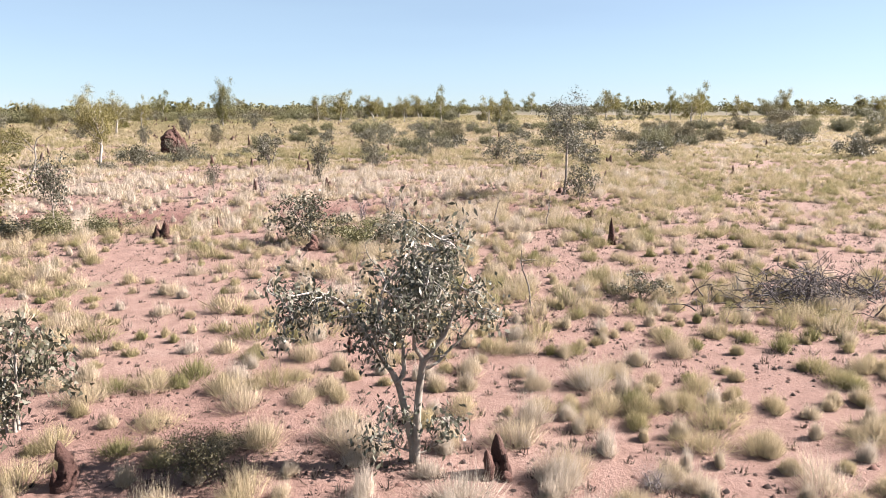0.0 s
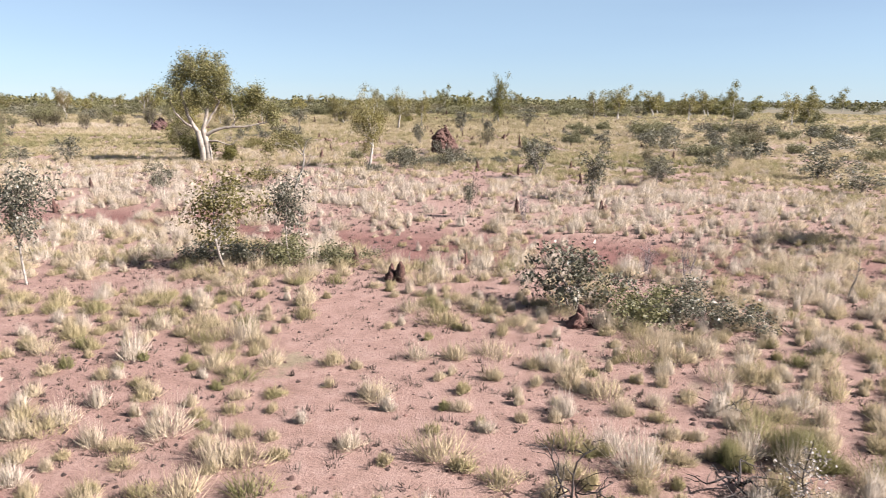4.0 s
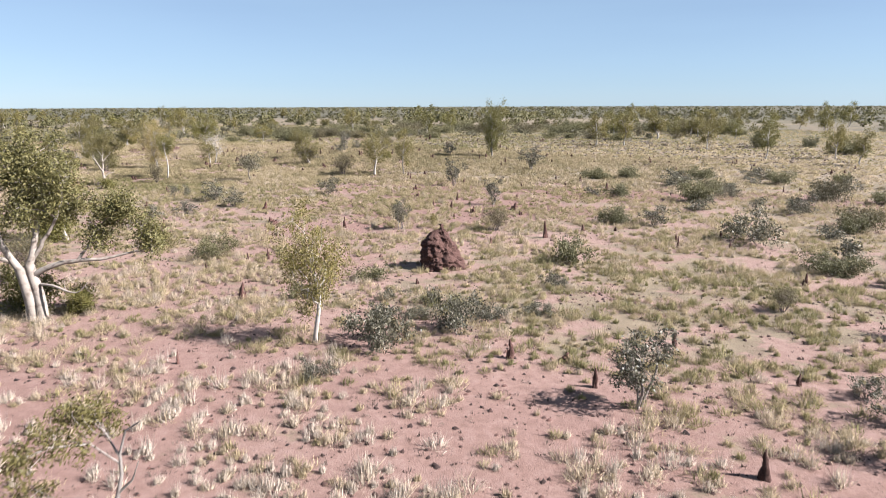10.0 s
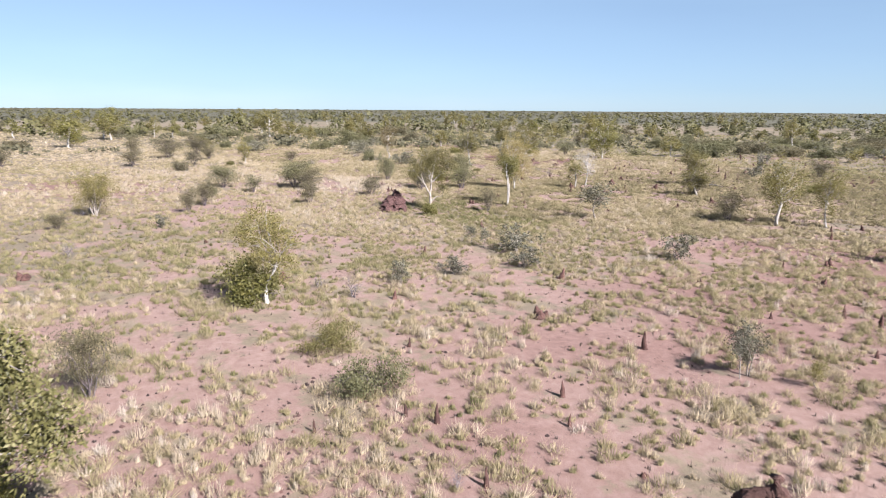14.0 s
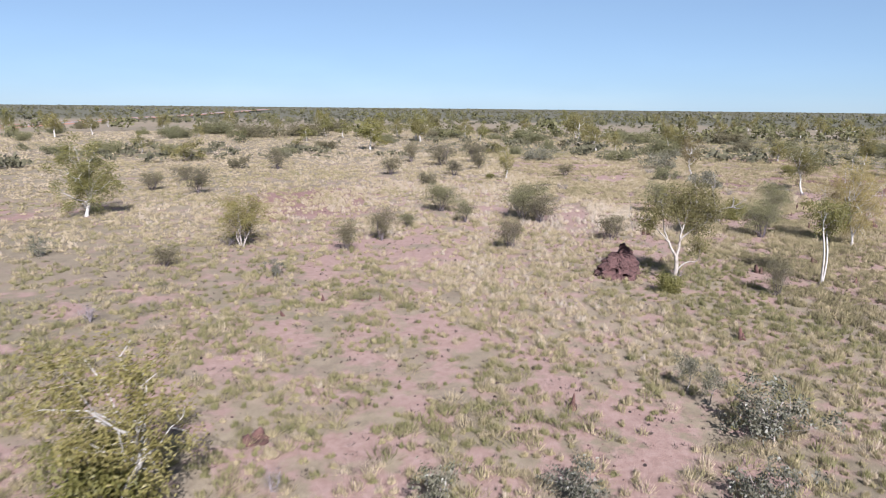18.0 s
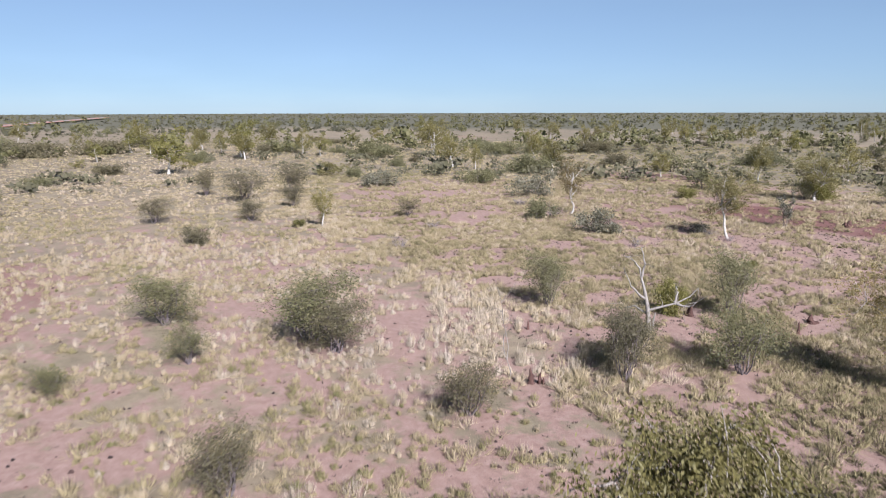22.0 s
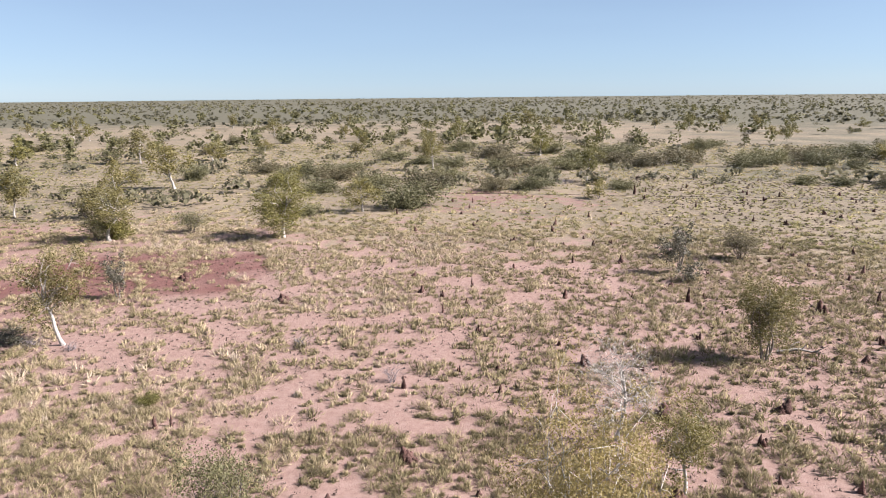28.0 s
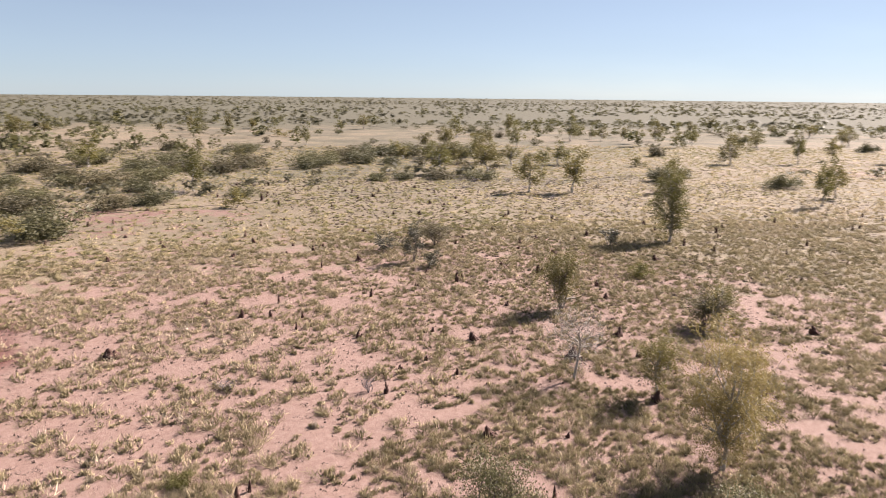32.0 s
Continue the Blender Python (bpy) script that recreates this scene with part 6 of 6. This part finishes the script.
# ---- grass ----
def tussocks(x, y, high, wide, tone, blades, breadth, droop, plume, thatch_shade=0.12):
    """Tufts of grass in one mesh: blades fan out of a ragged foot into a dome, with a few longer, paler ones."""
    n = len(x)
    z0 = gz(x, y) - 0.01
    g = rng.uniform(0, 2 * np.pi, (n, blades))
    rad = rng.random((n, blades)) ** 0.55
    squeeze = rng.uniform(0.75, 1.3, n)[:, None]
    ragged = 1.0 + 0.25 * np.sin(g * rng.integers(2, 5, n)[:, None] + rng.uniform(0, 6.3, n)[:, None])
    reach = wide[:, None] / 2 * ragged
    tall = rng.random((n, blades)) < plume[:, None]
    # tips lie on a dome, feet on a smaller disc below it
    dome = np.sqrt(np.maximum(0.0, 1 - 0.9 * rad * rad))
    hz = high[:, None] * np.where(tall, rng.uniform(0.9, 1.35, (n, blades)), dome * rng.uniform(0.55, 1.0, (n, blades)))
    lift = np.where(tall, 0.0, rng.random((n, blades)) ** 1.5 * 0.55)
    foot = rad * reach * (0.5 + 0.5 * lift)
    over = np.where(tall, 0.75, 1.0) * rad * reach * (0.7 + 0.3 * droop[:, None])
    turn = g + rng.normal(0, 0.35, (n, blades))
    bx, by = x[:, None] + np.cos(g) * foot * squeeze, y[:, None] + np.sin(g) * foot / squeeze
    bz = z0[:, None] + lift * hz
    tx = x[:, None] + np.cos(turn) * over * squeeze + rng.normal(0, 0.12, (n, blades)) * wide[:, None] * 0.5
    ty = y[:, None] + np.sin(turn) * over / squeeze + rng.normal(0, 0.12, (n, blades)) * wide[:, None] * 0.5
    tz = z0[:, None] + np.maximum(hz, 0.02)
    side = rng.uniform(0, 2 * np.pi, (n, blades))
    half = breadth[:, None] / 2 * np.where(tall, 0.55, 1.0)
    sx, sy = np.cos(side) * half, np.sin(side) * half
    v = np.stack([np.stack([bx - sx, by - sy, bz], -1), np.stack([bx + sx, by + sy, bz], -1), np.stack([tx, ty, tz], -1)], 2).reshape(-1, 3)
    out = np.stack([np.cos(g) * rad, np.sin(g) * rad, 0.75 + 0.6 * dome], -1)
    out = np.repeat((out / np.linalg.norm(out, axis=-1, keepdims=True)).reshape(-1, 3), 3, 0)
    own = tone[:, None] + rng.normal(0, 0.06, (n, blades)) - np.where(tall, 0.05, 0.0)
    # blade feet toned darker: old thatch, and shade at the tuft's base painted in
    tones = np.clip(np.stack([own + thatch_shade, own + thatch_shade, own], -1), 0, 0.97).ravel()
    f = np.arange(len(v)).reshape(-1, 3)
    return v, f, tones, out


STANDING = [(o.location.x, o.location.y) for o in scene.objects if o.get("category") == "termite mound"]


def seen_side(x, y):
    """The part of the plain that lies ahead of or beside the flight."""
    return (x < 0.66 * y + 6) & (y > np.where(x > -14, 3.0, np.where(x > -60, 11 - 0.55 * (x + 16), 36 + 0.45 * (x + 70))))


def matted(x, y):
    """1 where hummocks have grown together into ragged mats, 0 on the bare soil between."""
    m = 0.5 * vnoise(x, y, 1.25, 14) + 0.35 * vnoise(x + 0.3 * y, y, 2.8, 15) + 0.15 * vnoise(x, y, 9.0, 16)
    m = m + 0.10 * blot(x, y, -40, 150, 42, 55, 0, 0.9) + 0.22 * blot(x, y, -70, 80, 11, 8, 0, 0.9) - 0.12 * blot(x, y, -78, 67, 10, 6, 0, 0.9)
    return np.clip((m - 0.40) * 11, 0.03, 1.0)


def field(spacing, x0, x1, y0, y1, near, far, thin, side=True):
    """Tufts on a shaken grid between two distances from the flight line, thinned by how lush the ground is."""
    ax, ay = np.meshgrid(np.arange(x0, x1, spacing), np.arange(y0, y1, spacing), indexing="ij")
    x = ax.ravel() + rng.uniform(-0.7, 0.7, ax.size) * spacing
    y = ay.ravel() + rng.uniform(-0.7, 0.7, ax.size) * spacing
    d = way_distance(x, y) + rng.normal(0, 2.5, len(x))
    ok = (d >= near) & (d < far) & (seen_side(x, y) == side) & (rng.random(len(x)) < np.clip(lush(x, y) * thin, 0.0, 1.0))
    x, y = x[ok], y[ok]
    clear = np.ones(len(x), bool)
    for a, b in STANDING:
        clear &= (x - a) ** 2 + (y - b) ** 2 > 0.16
    return x[clear], y[clear]


def grass_patch(x, y, wide, high, blades, breadth, words, even=0.12, grass=None, thatch_shade=0.12):
    """Tufts of about this width and height; pale ones stand taller and looser, green ones rounder."""
    n = len(x)
    tone = np.clip(greenness(x, y) + rng.normal(0, even, n), 0, 0.95)
    pale = np.clip((0.42 - tone) / 0.3, 0, 1)
    big = 0.5 + 1.4 * rng.random(n) ** 2.6
    h = high * (1 + 0.18 * pale) * rng.uniform(0.8, 1.25, n) * big ** 0.6
    w = wide * (1 - 0.15 * pale) * rng.uniform(0.8, 1.3, n) * big
    droop = rng.uniform(0.5, 1.1, n)
    v, f, tones, out = tussocks(x, y, h, w, tone, blades, breadth * rng.uniform(0.8, 1.3, n), droop, 0.05 + 0.2 * pale, thatch_shade)
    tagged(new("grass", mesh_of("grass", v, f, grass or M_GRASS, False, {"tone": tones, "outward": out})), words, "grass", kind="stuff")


# the start is seen from low down, the rest from ever higher
def start_side(x, y):
    return (y < 50 + 4 * vnoise(x, y, 5.0, 8)) & (x > -52 - 6 * vnoise(x, y, 5.0, 9))


x, y = field(0.43, -60, 60, 2, 58, 0, 60, 1.5)
low_over = y + 0.25 * np.abs(x)
for a, b, wide, high, blades, breadth, words in ((0, 12, 0.48, 0.27, 640, 0.0062, "tufts of green and straw tussock grass on red soil"), (12, 23, 0.52, 0.29, 260, 0.011, "fine dry tussock grass on red soil"), (23, 36, 0.62, 0.31, 170, 0.015, "dry tussock grass beside the shallow wash"), (36, 900, 0.70, 0.32, 80, 0.025, "dry tussock grass round the termite mounds")):
    ok = (low_over >= a) & (low_over < b) & start_side(x, y) & (rng.random(len(x)) < 0.22 + 0.8 * matted(x, y) + 0.6 * np.clip((18 - low_over) / 6, 0, 1))
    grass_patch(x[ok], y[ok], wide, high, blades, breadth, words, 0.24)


def hummocky(x, y):
    """The last stretch of the plain, where the grass has grown into low hummocks."""
    return (y > 90 + 0.12 * (x + 80) + 8 * (vnoise(x, y, 9.0, 12) - 0.5)) & (x < -10)


x, y = field(0.46, -150, 40, 20, 150, 0, 22, 1.6)
ok = ~start_side(x, y) & ~hummocky(x, y) & (rng.random(len(x)) < matted(x, y) + 0.12)
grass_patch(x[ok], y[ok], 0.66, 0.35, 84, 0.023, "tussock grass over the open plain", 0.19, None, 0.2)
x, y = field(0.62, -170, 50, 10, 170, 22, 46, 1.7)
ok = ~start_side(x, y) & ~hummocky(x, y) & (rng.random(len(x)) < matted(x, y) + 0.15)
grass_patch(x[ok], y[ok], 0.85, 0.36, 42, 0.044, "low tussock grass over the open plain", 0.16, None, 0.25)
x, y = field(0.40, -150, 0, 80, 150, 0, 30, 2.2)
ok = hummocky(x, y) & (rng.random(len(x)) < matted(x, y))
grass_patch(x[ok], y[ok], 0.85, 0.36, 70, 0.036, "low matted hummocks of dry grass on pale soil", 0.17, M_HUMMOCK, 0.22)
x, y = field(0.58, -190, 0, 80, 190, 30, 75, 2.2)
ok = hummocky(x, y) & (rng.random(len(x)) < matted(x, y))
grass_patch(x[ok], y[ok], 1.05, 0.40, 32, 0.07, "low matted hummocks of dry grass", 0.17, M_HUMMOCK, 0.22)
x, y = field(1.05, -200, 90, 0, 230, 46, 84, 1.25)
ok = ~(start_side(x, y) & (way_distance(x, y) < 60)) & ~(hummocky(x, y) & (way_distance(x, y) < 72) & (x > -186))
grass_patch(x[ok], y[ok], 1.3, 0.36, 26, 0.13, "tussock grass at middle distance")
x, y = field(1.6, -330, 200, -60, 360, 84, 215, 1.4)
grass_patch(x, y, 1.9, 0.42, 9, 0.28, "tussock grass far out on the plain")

x, y = field(0.9, -120, 60, -30, 120, 0, 55, 1.1, False)
grass_patch(x, y, 1.0, 0.35, 14, 0.11, "tussock grass on the plain behind the flight")


def green_tussock(x, y, wide, high):
    v, f, tones, out = tussocks(np.array([x, x + 0.28 * wide]), np.array([y, y - 0.2 * wide]), np.array([high, high * 0.7]), np.array([wide, wide * 0.8]), np.array([0.93, 0.9]), 1500, np.full(2, 0.007), np.array([0.6, 0.7]), np.array([0.1, 0.1]))
    tagged(new("grass_tussock", mesh_of("grass_tussock", v, f, M_GRASS, False, {"tone": tones, "outward": out})), "large fresh green grass tussock on bare red soil", "tussock", "large green tussocks")


green_tussock(0.05, 15.0, 0.85, 0.62)
green_tussock(-1.5, 12.75, 0.6, 0.42)
green_tussock(-0.75, 14.6, 0.5, 0.36)

# dark stubs and dead litter between the tufts
for gap, (x0, x1, y0, y1), far, blades, breadth in ((0.30, (-20, 22, 3.5, 31), 26, 14, 0.02), (0.6, (-60, 20, 31, 84), 26, 8, 0.035), (0.75, (-90, -50, 52, 92), 45, 8, 0.05), (0.5, (-125, -40, 92, 160), 60, 8, 0.055), (0.8, (-72, 12, 122, 222), 130, 12, 0.14)):
    ax, ay = np.meshgrid(np.arange(x0, x1, gap), np.arange(y0, y1, gap), indexing="ij")
    x = ax.ravel() + rng.uniform(-0.5, 0.5, ax.size) * gap
    y = ay.ravel() + rng.uniform(-0.5, 0.5, ax.size) * gap
    ok = (way_distance(x, y) < far) & seen_side(x, y) & (rng.random(len(x)) < 0.2 + 0.5 * vnoise(x, y, 4.0, 71))
    x, y = x[ok], y[ok]
    n = len(x)
    v, f, tones, out = tussocks(x, y, rng.uniform(0.06, 0.17, n) * (1 + 5 * breadth), rng.uniform(0.1, 0.4, n) * (1 + 8 * breadth), np.clip(rng.normal(0.7, 0.25, n), 0, 1), blades, np.full(n, breadth), rng.uniform(0.8, 1.4, n), np.full(n, 0.1))
    tagged(new("litter", mesh_of("litter", v, f, M_LITTER, False, {"tone": tones, "outward": out})), "dark grass stubs and dead litter on red soil", "litter", kind="stuff")


def clods(gap, x0, x1, y0, y1, far, small, large):
    """Crumbs and clods of earth, each a small uneven lump half sunk in the ground."""
    ax, ay = np.meshgrid(np.arange(x0, x1, gap), np.arange(y0, y1, gap), indexing="ij")
    x = ax.ravel() + rng.uniform(-0.9, 0.9, ax.size) * gap
    y = ay.ravel() + rng.uniform(-0.9, 0.9, ax.size) * gap
    ok = (way_distance(x, y) < far) & seen_side(x, y) & (rng.random(len(x)) < vnoise(x, y, 2.2, 73) ** 1.5 * 1.5)
    x, y = x[ok], y[ok]
    n = len(x)
    unit = np.array([(1, 0, 0), (0.3, 0.95, 0), (-0.8, 0.6, 0), (-0.8, -0.6, 0), (0.3, -0.95, 0), (0.35, 0.2, 0.75), (-0.3, -0.15, 0.8)])
    tri = np.array([(0, 1, 5), (1, 2, 5), (2, 6, 5), (2, 3, 6), (3, 4, 6), (4, 5, 6), (4, 0, 5)])
    size = (small + (large - small) * rng.random(n) ** 4)[:, None, None]
    p = unit[None] * size * rng.uniform(0.6, 1.4, (n, 7, 3))
    a = rng.uniform(0, 6.3, n)
    c, s = np.cos(a)[:, None], np.sin(a)[:, None]
    v = np.stack([p[..., 0] * c - p[..., 1] * s + x[:, None], p[..., 0] * s + p[..., 1] * c + y[:, None], p[..., 2] + gz(x, y)[:, None] - 0.012], -1).reshape(-1, 3)
    f = (tri[None] + (np.arange(n) * 7)[:, None, None]).reshape(-1, 3)
    tagged(new("clods", mesh_of("clods", v, f, M_CLOD)), "small dark clods of red earth scattered on bare ground", "clods", kind="stuff")


clods(0.12, -16, 20, 4, 24, 22, 0.012, 0.06)
clods(0.29, -40, 22, 24, 60, 30, 0.025, 0.11)
clods(0.8, -116, -14, 50, 140, 45, 0.03, 0.11)
